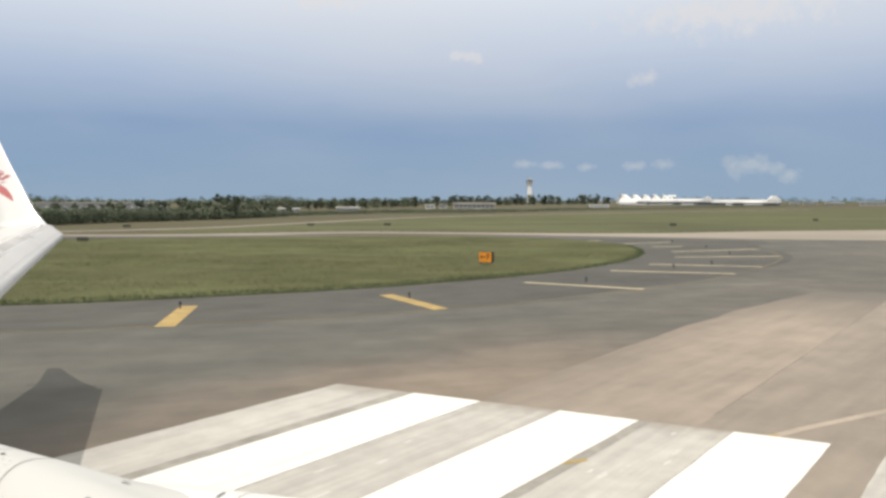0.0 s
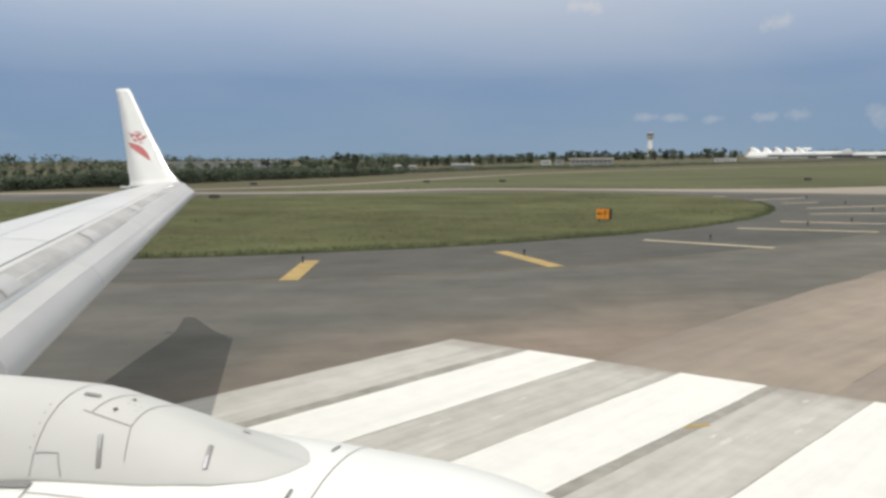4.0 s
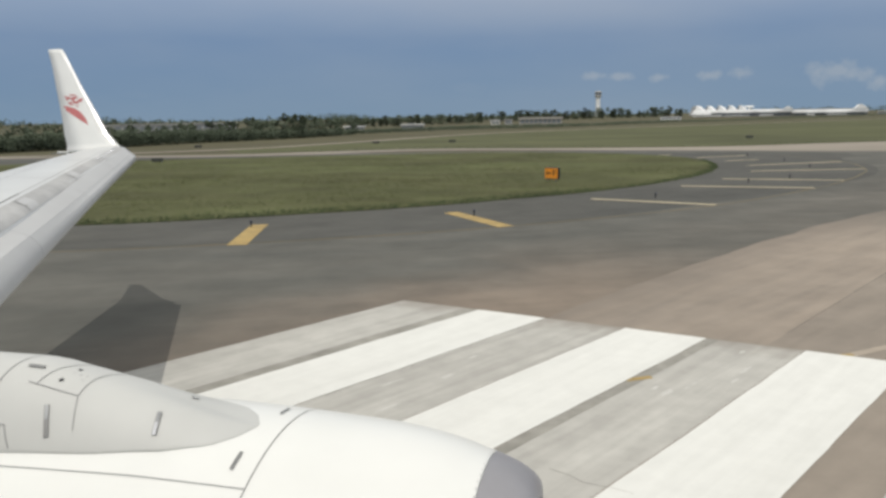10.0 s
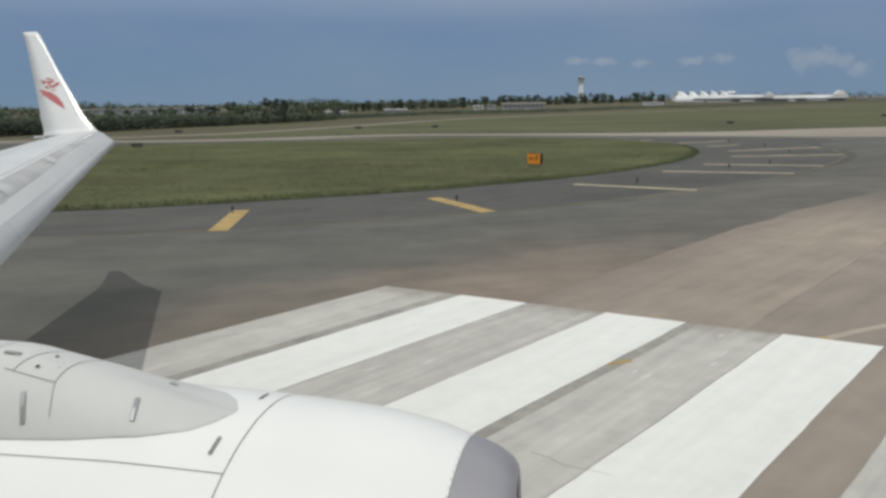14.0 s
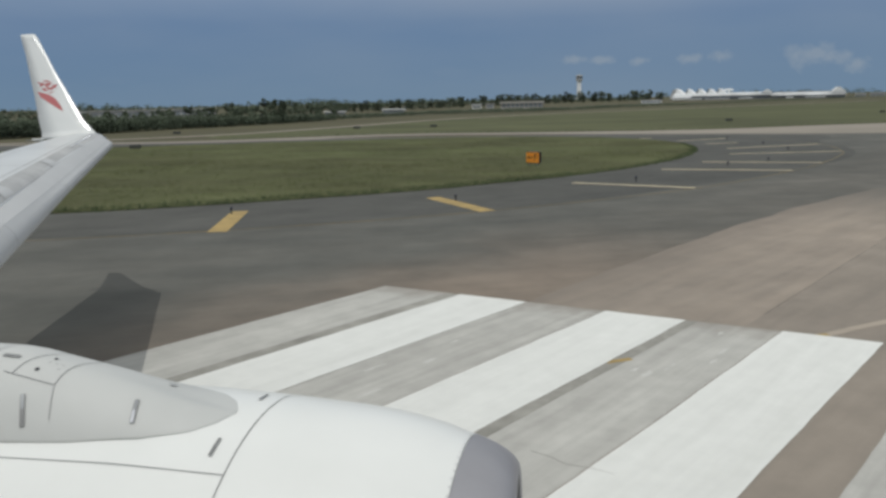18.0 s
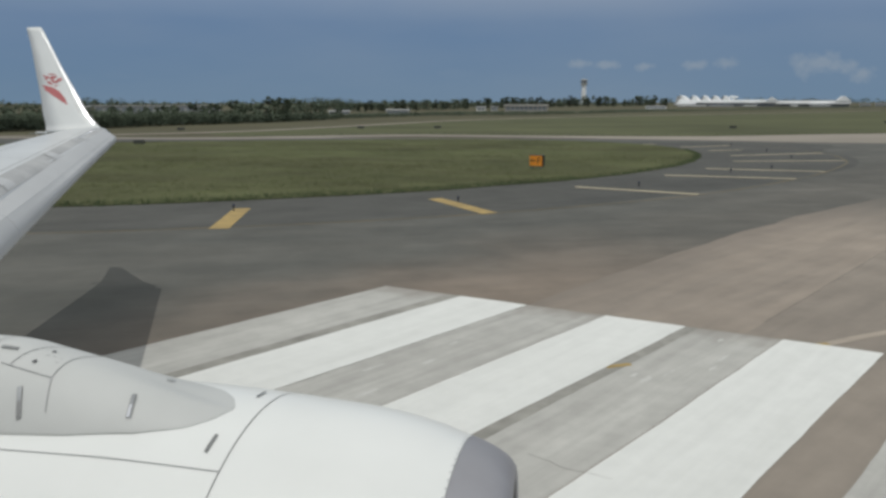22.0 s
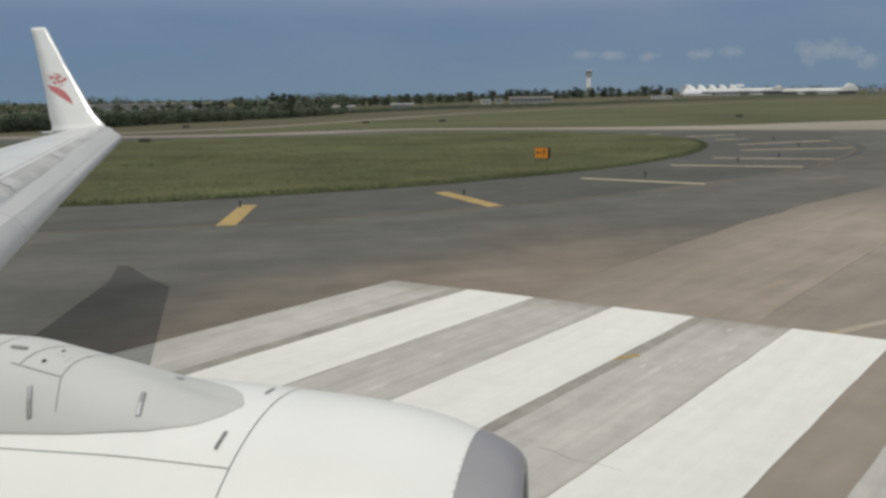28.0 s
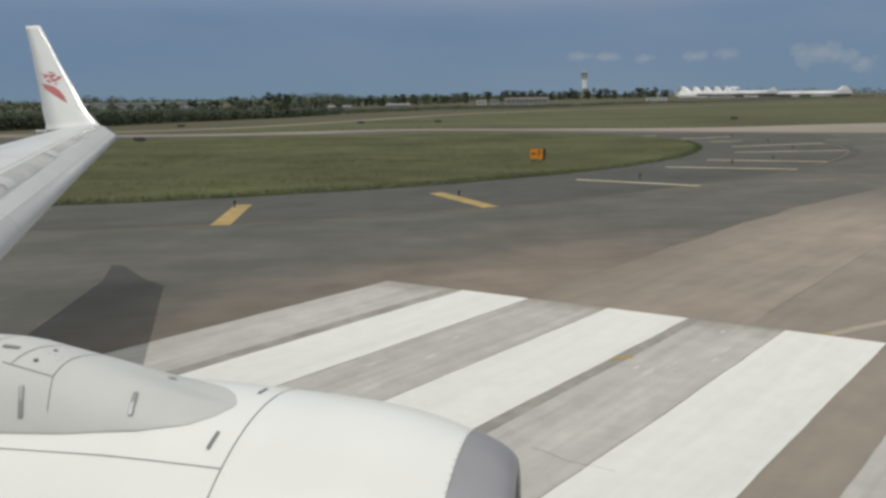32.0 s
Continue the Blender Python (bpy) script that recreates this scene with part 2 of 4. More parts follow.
M_GREY_MARK = material("worn_marking_paint", (0.47, 0.46, 0.43), 0.85, low=(0.32, 0.31, 0.29), grain=5.0, stain=1.1, stretch=14.0, along=55.6, spec=0.2, patch=0.07, patch_scale=1.6)


def wear_along(m, way, offset, begin, end, colour, most, wander, scale):
    """Wears a surface towards another colour along a line on the ground, with a ragged border."""
    n, l = m.node_tree.nodes, m.node_tree.links
    base = n["Principled BSDF"].inputs["Base Color"]
    co, dot, ns = n.new("ShaderNodeTexCoord"), n.new("ShaderNodeVectorMath"), n.new("ShaderNodeTexNoise")
    dot.operation, dot.inputs[1].default_value = "DOT_PRODUCT", (*way, 0)
    l.new(co.outputs["Object"], dot.inputs[0])
    ns.inputs["Scale"].default_value, ns.inputs["Detail"].default_value = scale, 6
    l.new(co.outputs["Object"], ns.inputs["Vector"])
    add, rng_, mix = n.new("ShaderNodeMath"), n.new("ShaderNodeMapRange"), n.new("ShaderNodeMix")
    add.operation, add.inputs[1].default_value = "MULTIPLY_ADD", wander
    l.new(ns.outputs["Fac"], add.inputs[0])
    l.new(dot.outputs["Value"], add.inputs[2])
    rng_.interpolation_type = "SMOOTHSTEP"
    rng_.inputs["From Min"].default_value, rng_.inputs["From Max"].default_value = begin + offset + wander / 2, end + offset + wander / 2
    rng_.inputs["To Max"].default_value = most
    l.new(add.outputs[0], rng_.inputs["Value"])
    mix.data_type = "RGBA"
    mix.inputs["B"].default_value = (*colour, 1)
    l.new(rng_.outputs[0], mix.inputs["Factor"])
    l.new(base.links[0].from_socket, mix.inputs["A"])
    l.new(mix.outputs["Result"], base)


# the grey bars are scuffed away towards their ends, the concrete is dark with grime where the taxiway crosses it
wear_along(M_GREY_MARK, (0.359, 0.966), 16.42, -1.3, 0.1, (0.215, 0.190, 0.163), 0.75, 1.6, 1.4)
wear_along(M_RUNWAY, (0.565, 0.825), 13.64, 13.0, 29.0, (0.128, 0.120, 0.106), 0.9, 8.0, 0.25)
wear_along(M_RUNWAY, (-0.825, 0.565), 10.52, -3.2, -0.2, (0.165, 0.142, 0.120), 0.5, 2.4, 0.6)
M_YELLOW_MARK = material("yellow_marking_paint", (0.42, 0.30, 0.115), 0.8, low=(0.25, 0.19, 0.09), grain=5.0, stain=1.0, spec=0.2)
M_PALE_MARK = material("bleached_yellow_paint", (0.46, 0.40, 0.27), 0.85, low=(0.30, 0.27, 0.20), grain=3.0, stain=0.6, spec=0.2)
M_YELLOW_WORN = material("worn_yellow_paint", (0.20, 0.155, 0.085), 0.85, low=(0.115, 0.108, 0.085), grain=2.0, stain=0.4, spec=0.2)
M_FAINT = material("faint_line_paint", (0.39, 0.335, 0.275), 0.9, low=(0.28, 0.245, 0.205), grain=3.0, stain=0.5, spec=0.2)
M_CHALK = material("chalky_old_paint", (0.54, 0.535, 0.51), 0.85, low=(0.42, 0.415, 0.39), grain=8.0, stain=2.0, spec=0.2)
M_STRIP = material("worn_joint_strip", (0.34, 0.33, 0.30), 0.9, low=(0.19, 0.183, 0.165), grain=3.0, stain=0.6, spec=0.2)
M_JOINT = material("joint_sealant", (0.12, 0.11, 0.098), 0.9, low=(0.08, 0.075, 0.068))
M_GRASS = material("meadow_soil", (0.099, 0.108, 0.050), 0.95, low=(0.072, 0.071, 0.036), grain=0.4, stain=0.055, stretch=4.5, along=-4, spec=0.1, patch=0.22, patch_scale=0.10)
M_FIELD = material("dry_field", (0.110, 0.104, 0.064), 0.95, low=(0.076, 0.070, 0.046), grain=0.10, stain=0.022, stretch=4.0, along=10, spec=0.1)
M_VERGE = material("green_verge", (0.112, 0.116, 0.060), 0.95, low=(0.070, 0.074, 0.042), grain=0.12, stain=0.03, stretch=4.0, along=8, spec=0.1, patch=0.12, patch_scale=0.05)
M_BLADE = material("grass_blade", (0.128, 0.148, 0.073), 0.85, low=(0.090, 0.092, 0.047), grain=0.3, stain=0.055, stretch=4.5, along=-4, spec=0.1, patch=0.22, patch_scale=0.10)
M_WEED = material("weed_leaf", (0.078, 0.100, 0.048), 0.8, low=(0.048, 0.064, 0.032), grain=2, stain=0.2, spec=0.15)
M_WHITE = material("aircraft_white_paint", (0.745, 0.75, 0.735), 0.40, low=(0.68, 0.685, 0.67), grain=1.6, stain=0.35, coat=0.08)
M_GREY = material("aircraft_grey_paint", (0.52, 0.525, 0.515), 0.58, low=(0.46, 0.465, 0.455), grain=1.8, stain=0.4)
M_WING = material("wing_grey_paint", (0.57, 0.58, 0.585), 0.42, low=(0.49, 0.50, 0.505), grain=1.5, stain=0.4, coat=0.05)
M_SLAT = material("slat_grey_paint", (0.46, 0.465, 0.475), 0.6, low=(0.40, 0.405, 0.415), grain=1.5, stain=0.4)
M_BARE = material("bare_aluminium", (0.345, 0.34, 0.365), 0.5, 0.3, low=(0.275, 0.27, 0.29), grain=3, stain=0.8)
M_BRIGHT = material("polished_aluminium", (0.78, 0.78, 0.80), 0.22, 1.0, low=(0.66, 0.66, 0.68), grain=3, stain=0.6)
# steel of latches and slots; also darkens the inlet duct in place of shade
M_LATCH_SHADE = material("latch_steel_duct_shade", (0.27, 0.27, 0.27), 0.5, 0.3, low=(0.17, 0.17, 0.17))
M_SEAM = material("panel_seam", (0.33, 0.33, 0.335), 0.7)
M_GAP = material("wing_panel_gap", (0.085, 0.085, 0.09), 0.7)
M_COVE = material("slat_cove_grey", (0.46, 0.46, 0.46), 0.6, low=(0.29, 0.29, 0.295), grain=2.6, stain=0.9, patch=0.12, patch_scale=1.2)
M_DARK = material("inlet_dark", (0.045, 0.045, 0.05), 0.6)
M_RED = material("red_emblem_paint", (0.50, 0.16, 0.16), 0.45, low=(0.44, 0.13, 0.13))
M_ORANGE = material("sign_orange", (0.80, 0.30, 0.02), 0.5, low=(0.70, 0.25, 0.02))
M_BLACK = material("black_enamel", (0.02, 0.02, 0.02), 0.5)
M_OLIVE = material("dull_olive_enamel", (0.060, 0.064, 0.055), 0.7)
M_LAMP_BLUE = material("blue_lens", (0.012, 0.02, 0.07), 0.2)
M_STEEL = material("galvanised_steel", (0.35, 0.36, 0.37), 0.45, 0.8)
M_BARK = material("bark", (0.12, 0.095, 0.07), 0.9, low=(0.06, 0.05, 0.04), grain=6, stain=1)
# tree and woods leaf colours are paled, with the distant haze put into them
M_LEAF = material("hazy_tree_leaf", (0.120, 0.146, 0.098), 0.8, low=(0.088, 0.110, 0.076), grain=1.5, stain=0.25, vary=0.35, spec=0.2)
M_WOODS = material("hazy_woods_leaf", (0.118, 0.144, 0.100), 0.85, low=(0.088, 0.109, 0.078), grain=0.4, stain=0.05, spec=0.1)


def let_through(m, share):
    """Leaves and blades let part of the light through to their shaded side."""
    n, l = m.node_tree.nodes, m.node_tree.links
    b, out = n["Principled BSDF"], n["Material Output"]
    thin, mix = n.new("ShaderNodeBsdfTranslucent"), n.new("ShaderNodeMixShader")
    l.new(b.inputs["Base Color"].links[0].from_socket, thin.inputs["Color"])
    mix.inputs["Fac"].default_value = share
    l.new(b.outputs[0], mix.inputs[1])
    l.new(thin.outputs[0], mix.inputs[2])
    l.new(mix.outputs[0], out.inputs["Surface"])


for leafy in (M_BLADE, M_WEED, M_LEAF, M_WOODS):
    let_through(leafy, 0.18)
M_WALL = material("white_render_wall", (0.70, 0.685, 0.64), 0.8, low=(0.58, 0.57, 0.53), grain=0.5, stain=0.1)
M_WALL2 = material("grey_render_wall", (0.42, 0.42, 0.41), 0.8, low=(0.34, 0.34, 0.33), grain=0.5, stain=0.1)
M_ROOF = material("pale_roof", (0.72, 0.72, 0.71), 0.5, low=(0.62, 0.62, 0.61), grain=0.3, stain=0.05)
M_GLASS_FAR = material("grey_glazing", (0.26, 0.28, 0.30), 0.25)


# ---- helpers of this scene ----
def mesh_of(name, bm, mat, smooth=False):
    me = bpy.data.meshes.new(name)
    bmesh.ops.recalc_face_normals(bm, faces=bm.faces[:])
    bm.to_mesh(me)
    bm.free()
    me.materials.append(mat)
    if smooth:
        me.polygons.foreach_set("use_smooth", [True] * len(me.polygons))
    return me


def part(name, bm, mat, parent=None, label="", smooth=False, at=(0, 0, 0), turn=0.0):
    """Links a bmesh (or a ready mesh) as one mesh object under a thing or a part."""
    me = bm if isinstance(bm, bpy.types.Mesh) else mesh_of(name, bm, mat, smooth)
    ob = new(name, me)
    ob.parent = parent
    ob.location = at
    ob.rotation_euler = (0, 0, radians(turn))
    if label:
        ob["label"] = label
    return ob


def thing(name, label, category, at=(0, 0, 0), turn=0.0, group="", kind=""):
    ob = new(name)
    ob.location, ob.rotation_euler = at, (0, 0, radians(turn))
    ob.empty_display_size = 0.3
    return tagged(ob, label, category, group, kind)


def box(bm, x0, x1, y0, y1, z0, z1, bevel=0.0):
    r = bmesh.ops.create_cube(bm, size=1.0)
    for v in r["verts"]:
        v.co = Vector(((x0 + x1) / 2 + v.co.x * (x1 - x0), (y0 + y1) / 2 + v.co.y * (y1 - y0), (z0 + z1) / 2 + v.co.z * (z1 - z0)))
    if bevel:
        edges = list({e for v in r["verts"] for e in v.link_edges})
        bmesh.ops.bevel(bm, geom=edges, offset=bevel, segments=2, affect="EDGES")
    return bm


def boxed(*a, **k):
    return box(bmesh.new(), *a, **k)


def tube(bm, rings, n=12, cap=True):
    """A skin through rings of (centre, radius_x, radius_y), each lying level."""
    loops = []
    for (cx, cy, cz), rx, ry in rings:
        loops.append([bm.verts.new((cx + rx * math.cos(2 * math.pi * i / n), cy + ry * math.sin(2 * math.pi * i / n), cz)) for i in range(n)])
    skin(bm, loops, True)
    if cap:
        bm.faces.new(loops[0])
        bm.faces.new(loops[-1])
    return bm


def skin(bm, loops, closed):
    for a, b in zip(loops, loops[1:]):
        m = len(a)
        for i in range(m if closed else m - 1):
            bm.faces.new((a[i], a[(i + 1) % m], b[(i + 1) % m], b[i]))


def spline(points, closed=False, steps=8):
    """A Catmull-Rom curve through the points."""
    p = [Vector(q) for q in points]
    n, out = len(p), []
    for i in range(n if closed else n - 1):
        g = (lambda k: p[k % n]) if closed else (lambda k: p[min(max(k, 0), n - 1)])
        a, b, c, d = g(i - 1), g(i), g(i + 1), g(i + 2)
        for s in range(steps):
            t = s / steps
            out.append(0.5 * (2 * b + (c - a) * t + (2 * a - 5 * b + 4 * c - d) * t * t + (3 * b - a - 3 * c + d) * t ** 3))
    if not closed:
        out.append(p[-1])
    return out


def sheet(name, outline, z, mat, label, thick=0.0, kind="structure", category="ground"):
    """A flat area with its outline, laid at the height z."""
    bm = bmesh.new()
    face = bm.faces.new([bm.verts.new((q[0], q[1], z)) for q in outline])
    if thick:
        r = bmesh.ops.extrude_face_region(bm, geom=[face])
        for v in r["geom"]:
            if isinstance(v, bmesh.types.BMVert):
                v.co.z -= thick
    bmesh.ops.triangulate(bm, faces=[f for f in bm.faces if len(f.verts) > 4])
    return tagged(part(name, bm, mat), label, category, kind=kind)


def ribbon(name, points, width, z, mat, label, kind="structure", category="marking", parent=None):
    bm = bmesh.new()
    rows = []
    pts = [Vector((q[0], q[1], 0)) for q in points]
    for i, q in enumerate(pts):
        d = (pts[min(i + 1, len(pts) - 1)] - pts[max(i - 1, 0)]).normalized()
        s = Vector((-d.y, d.x, 0)) * width / 2
        rows.append([bm.verts.new(q + s + Vector((0, 0, z))), bm.verts.new(q - s + Vector((0, 0, z)))])
    skin(bm, rows, False)
    ob = part(name, bm, mat, parent)
    return tagged(ob, label, category, kind=kind) if parent is None else ob


RW = Vector((0.565, 0.825, 0))          # the runway's way
RN = Vector((0.825, -0.565, 0))         # across it, towards its middle
R0 = Vector((-0.97, 17.2, 0))            # a place on the runway's edge


def on_runway(along, across):
    q = R0 + RW * along + RN * across
    return (q.x, q.y)


# ---- ground ----
bm = bmesh.new()
bmesh.ops.create_circle(bm, cap_ends=True, segments=96, radius=4700)
tagged(part("ground", bm, M_FIELD, at=(0, 0, -0.03)), "dry olive green airfield grassland out to the horizon", "ground", kind="structure")

sheet("taxiway", [(-150, -90), (160, -90), (160, 92), (60, 99), (20, 99), (-70, 95), (-130, 66)], 0.0, M_ASPHALT, "worn grey brown asphalt of a wide taxiway turn", category="taxiway")
SHOULDER = spline([(-67, 34), (-43.3, 24), (-28.1, 23), (-13, 26), (-2.2, 31.5), (6.8, 39.2), (16.0, 49.0), (23.8, 61.6), (26, 75.7), (21.6, 90.8), (-75.7, 93)], steps=6)
sheet("road_shoulder", SHOULDER, 0.004, M_SHOULDER, "darker asphalt shoulder round the grass island", category="shoulder")
def ragged(across, start, stop, step, amount):
    """Points along the runway whose line wanders a little, as an old pavement edge does."""
    return [on_runway(s, across + amount * (noise.noise((s * 0.35, across, 1.0)) + 0.6 * noise.noise((s * 1.3, across, 5.0)))) for s in np.arange(start, stop, step)]


def concrete_end(across):
    """Where the pale concrete ends and the darker asphalt crosses the runway."""
    return 28.0 + 0.12 * across + 1.6 * noise.noise((across * 0.3, 2.0, 0.0)) + 0.8 * noise.noise((across * 1.1, 7.0, 0.0))


def concrete_side(along):
    return float(np.interp(along, [0, 3, 13, 18, 24, 28], [0.7, 0.57, 0.53, 0.8, 1.45, 2.1])) + 0.16 * noise.noise((along * 0.35, 0.0, 1.0)) + 0.1 * noise.noise((along * 1.3, 0.0, 5.0))


sheet("runway", [on_runway(-60, 60)] + [on_runway(s, concrete_side(s)) for s in np.arange(-60, 27.5, 0.8)] + [on_runway(concrete_end(c), c) for c in np.arange(2.6, 60.1, 0.6)], 0.006, M_RUNWAY, "pale tan runway concrete with streaky wear", category="runway")
sheet("runway", [on_runway(112, 0), on_runway(900, 0), on_runway(900, 60), on_runway(112, 60)], 0.006, M_RUNWAY, "pale tan runway concrete with streaky wear", category="runway")
STRIP_NEAR = spline([(-140.6, 64.9), (-81.1, 88.7), (-48.7, 90.8), (-33.5, 94.1), (-19.5, 101.7), (1.1, 99.5), (19.5, 95.2), (36.8, 90.8), (97.3, 84.3)], steps=5)
STRIP_FAR = spline([(-140.6, 68.4), (-82.8, 92.2), (-50.4, 95.2), (-36.4, 101.3), (-21.2, 108.3), (1.7, 106.4), (22.4, 107.2), (49.7, 119), (129.8, 138.4)], steps=5)
bm = bmesh.new()
skin(bm, [[bm.verts.new((a.x, a.y, 0.009)), bm.verts.new((b.x, b.y, 0.009))] for a, b in zip(STRIP_NEAR, STRIP_FAR)], False)
tagged(part("taxiway_strip", bm, M_CONCRETE), "pale concrete taxiway beyond the grass", "taxiway", kind="structure")
ribbon("service_road", spline([(-140.6, 67), (-86.5, 90.8), (-54.1, 112.5), (-41.1, 140.6), (-23.8, 192.5), (5.4, 237.9), (48.7, 283.3), (162.2, 400.1)], steps=6), 3.2, 0.0, M_CONCRETE, "narrow pale service road across the field", category="road")

ROAD_SIDE = spline([(-54.1, 112.5), (-41.1, 140.6), (-23.8, 192.5), (5.4, 237.9), (48.7, 283.3), (162.2, 400.1)], steps=5)
sheet("green_verge", [(q.x, q.y) for q in STRIP_FAR if q.x > -45] + [(420, 230), (420, 560)] + [(q.x, q.y) for q in reversed(ROAD_SIDE)], -0.02, M_VERGE, "greener mown grass between the strip and the service road", category="grass")

ISLAND = spline([(-62.7, 47.6), (-47.6, 33), (-32.4, 29.6), (-22, 30.7), (-12.9, 34.9), (-6.7, 38.6), (-2.1, 42.5), (1.2, 45.4), (6.2, 51.5), (11, 60.6), (13.3, 71.4), (11.7, 82.2), (4.3, 90.8), (-8.7, 94.6), (-23.8, 91.9), (-41.1, 86.5), (-60.6, 77.9), (-69.2, 62.7)], closed=True, steps=8)
island = sheet("grass_island", ISLAND, 0.05, M_GRASS, "long green grass island between taxiway and strip", thick=0.07, category="grass")


def inside(x, y, ring):
    hit = False
    for a, b in zip(ring, ring[1:] + ring[:1]):
        if (a.y > y) != (b.y > y) and x < (b.x - a.x) * (y - a.y) / (b.y - a.y) + a.x:
            hit = not hit
    return hit


def blades(name, places, mat, label, low, high, spread, rng, per=4):
    verts, faces = [], []
    for x, y, z, k in places:
        for _ in range(per):
            a, h = rng.uniform(0, 6.283), rng.uniform(low, high) * k
            bx, by = x + rng.uniform(-spread, spread), y + rng.uniform(-spread, spread)
            w = rng.uniform(0.012, 0.03)
            lx, ly = rng.uniform(-0.5, 0.5) * h, rng.uniform(-0.5, 0.5) * h
            i = len(verts)
            verts += [(bx - w * math.cos(a), by - w * math.sin(a), z), (bx + w * math.cos(a), by + w * math.sin(a), z), (bx + lx, by + ly, z + h)]
            faces.append((i, i + 1, i + 2) if math.cos(a) > 0 else (i + 1, i, i + 2))
    me = bpy.data.meshes.new(name)
    me.from_pydata(verts, [], faces)
    me.polygons.foreach_set("use_smooth", [True] * len(faces))
    me.normals_split_custom_set_from_vertices([Vector((0.0, -0.3, 1.0)).normalized()] * len(verts))
    me.materials.append(mat)
    return tagged(new(name, me), label, "grass", kind="stuff")


rng = random.Random(4)
RING = [Vector((q.x, q.y)) for q in ISLAND]
places = []
while len(places) < 22000:
    x, y = rng.uniform(-70, 14), rng.uniform(29, 95)
    if rng.random() < (1.15 - (y - 29) / 82) and inside(x, y, RING):
        k = 0.55 + 0.9 * max(0.0, noise.noise((x * 0.12, y * 0.12, 0)) + 0.35)
        places.append((x, y, 0.045, k))
blades("meadow_grass", places, M_BLADE, "uneven long green meadow grass on the island", 0.05, 0.13, 0.30, rng)
edge = []
for a, b in zip(RING, RING[1:] + RING[:1]):
    if a.y < 75 and a.x > -50:
        for _ in range(int((b - a).length * 34)):
            t = rng.random()
            q = a.lerp(b, t)
            edge.append((q.x + rng.uniform(-0.25, 0.25), q.y - 0.12 + 1.7 * rng.random() ** 1.8, 0.02, rng.uniform(0.6, 1.2) * (1.0 if q.y < 46 else 0.6)))
blades("edge_weeds", edge, M_WEED, "dark straggling weeds along the edge of the pavement", 0.08, 0.24, 0.12, rng, per=5)

# dark tufts laid along the strip's far side to imitate the ditch's shadow
verge = []
for a, b in zip(STRIP_FAR, STRIP_FAR[1:]):
    if a.x > -45:
        for _ in range(int((b - a).length * 7)):
            q = a.lerp(b, rng.random())
            verge.append((q.x, q.y + rng.uniform(0.0, 0.9), -0.02, rng.uniform(0.7, 1.6)))
blades("edge_weeds", verge, M_WEED, "dark tufts that stand for the ditch shadow beyond the strip", 0.10, 0.30, 0.25, rng, per=4)


# ---- markings ----
def bar(name, across0, across1, back, mat, label, z):
    """A lengthwise threshold bar with slightly wavering painted edges; its near end is skewed a little."""
    f = lambda a: 0.25 * a - 0.15
    wave = lambda d, a: 0.022 * noise.noise((d * 0.9, a * 3.1, 2.0)) + 0.014 * noise.noise((d * 4.0, a * 3.1, 9.0))
    bm = bmesh.new()
    rows, d = [], 0.0
    while d <= back:
        row = []
        for k in range(5):
            a = across0 + (across1 - across0) * k / 4
            end = 0.03 * noise.noise((a * 2.3, 4.0, 0.0)) if d == 0.0 else 0.0
            side = wave(d, across0 if k == 0 else across1) if k in (0, 4) else 0.0
            row.append(bm.verts.new((*on_runway(f(a) - d + end, a + side), z)))
        rows.append(row)
        d += 0.4
    skin(bm, rows, False)
    return tagged(part(name, bm, mat), label, "road marking", "threshold bars", "structure")


for i in range(12):
    start = -1.02 + 3.49 * i + (4.3 if i > 5 else 0.0)
    bar("threshold_bar", start, start + 1.69, 30.0, M_WHITE_MARK, "fresh white painted threshold bar on the runway", 0.014)
    old = start + (1.70, 1.92, 2.60)[i % 3]
    bar("worn_threshold_bar", old, start + 3.47, 30.0, M_GREY_MARK, "faded grey older threshold bar beside the white one", 0.010)
for i in (1, 4, 7, 10):
    start = -1.02 + 3.49 * i + (4.3 if i > 5 else 0.0)
    bar("rubber_strip", start + 1.70, start + 1.915, 30.0, M_STRIP, "dark strip of bare asphalt between the bars", 0.010)
bar("worn_threshold_bar", -3.11, -1.36, 30.0, M_GREY_MARK, "faded grey older threshold bar beside the white one", 0.010)
bar("rubber_strip", -1.36, -1.03, 30.0, M_STRIP, "dark strip of bare asphalt between the bars", 0.010)


def stripe(x0, y0, x1, y1, width=0.75, mat=None):
    a, b = Vector((x0, y0, 0)), Vector((x1, y1, 0))
    d = (b - a).normalized()
    s = Vector((-d.y, d.x, 0)) * width / 2
    bm = bmesh.new()
    n = 6
    rows = [[bm.verts.new(a.lerp(b, i / n) + s * k + Vector((0, 0, 0.012))) for k in (1, -1)] for i in range(n + 1)]
    skin(bm, rows, False)
    return tagged(part("shoulder_stripe", bm, mat or M_YELLOW_MARK), "worn yellow stripe painted across the dark shoulder", "road marking", "shoulder stripes", "structure")


STRIPES = [((-35.7, 22.2), (-36.2, 28.1)), ((-23.8, 23.3), (-25.3, 28.8)), ((-12.2, 26.0), (-13.5, 31.3)), ((-5.5, 35.8), (-2.4, 31.2)), ((1.5, 41.9), (7.6, 39.2)), ((7.4, 49.4), (15.0, 48.0)), ((11.0, 54.7), (18.5, 53.3)), ((14.5, 61.8), (23.4, 63.5)), ((15.8, 68.3), (24.8, 72.6)), ((15.3, 75.0), (18.6, 76.4)), ((13.5, 80.4), (19.2, 84.2)), ((8.0, 84.0), (11.8, 86.8))]
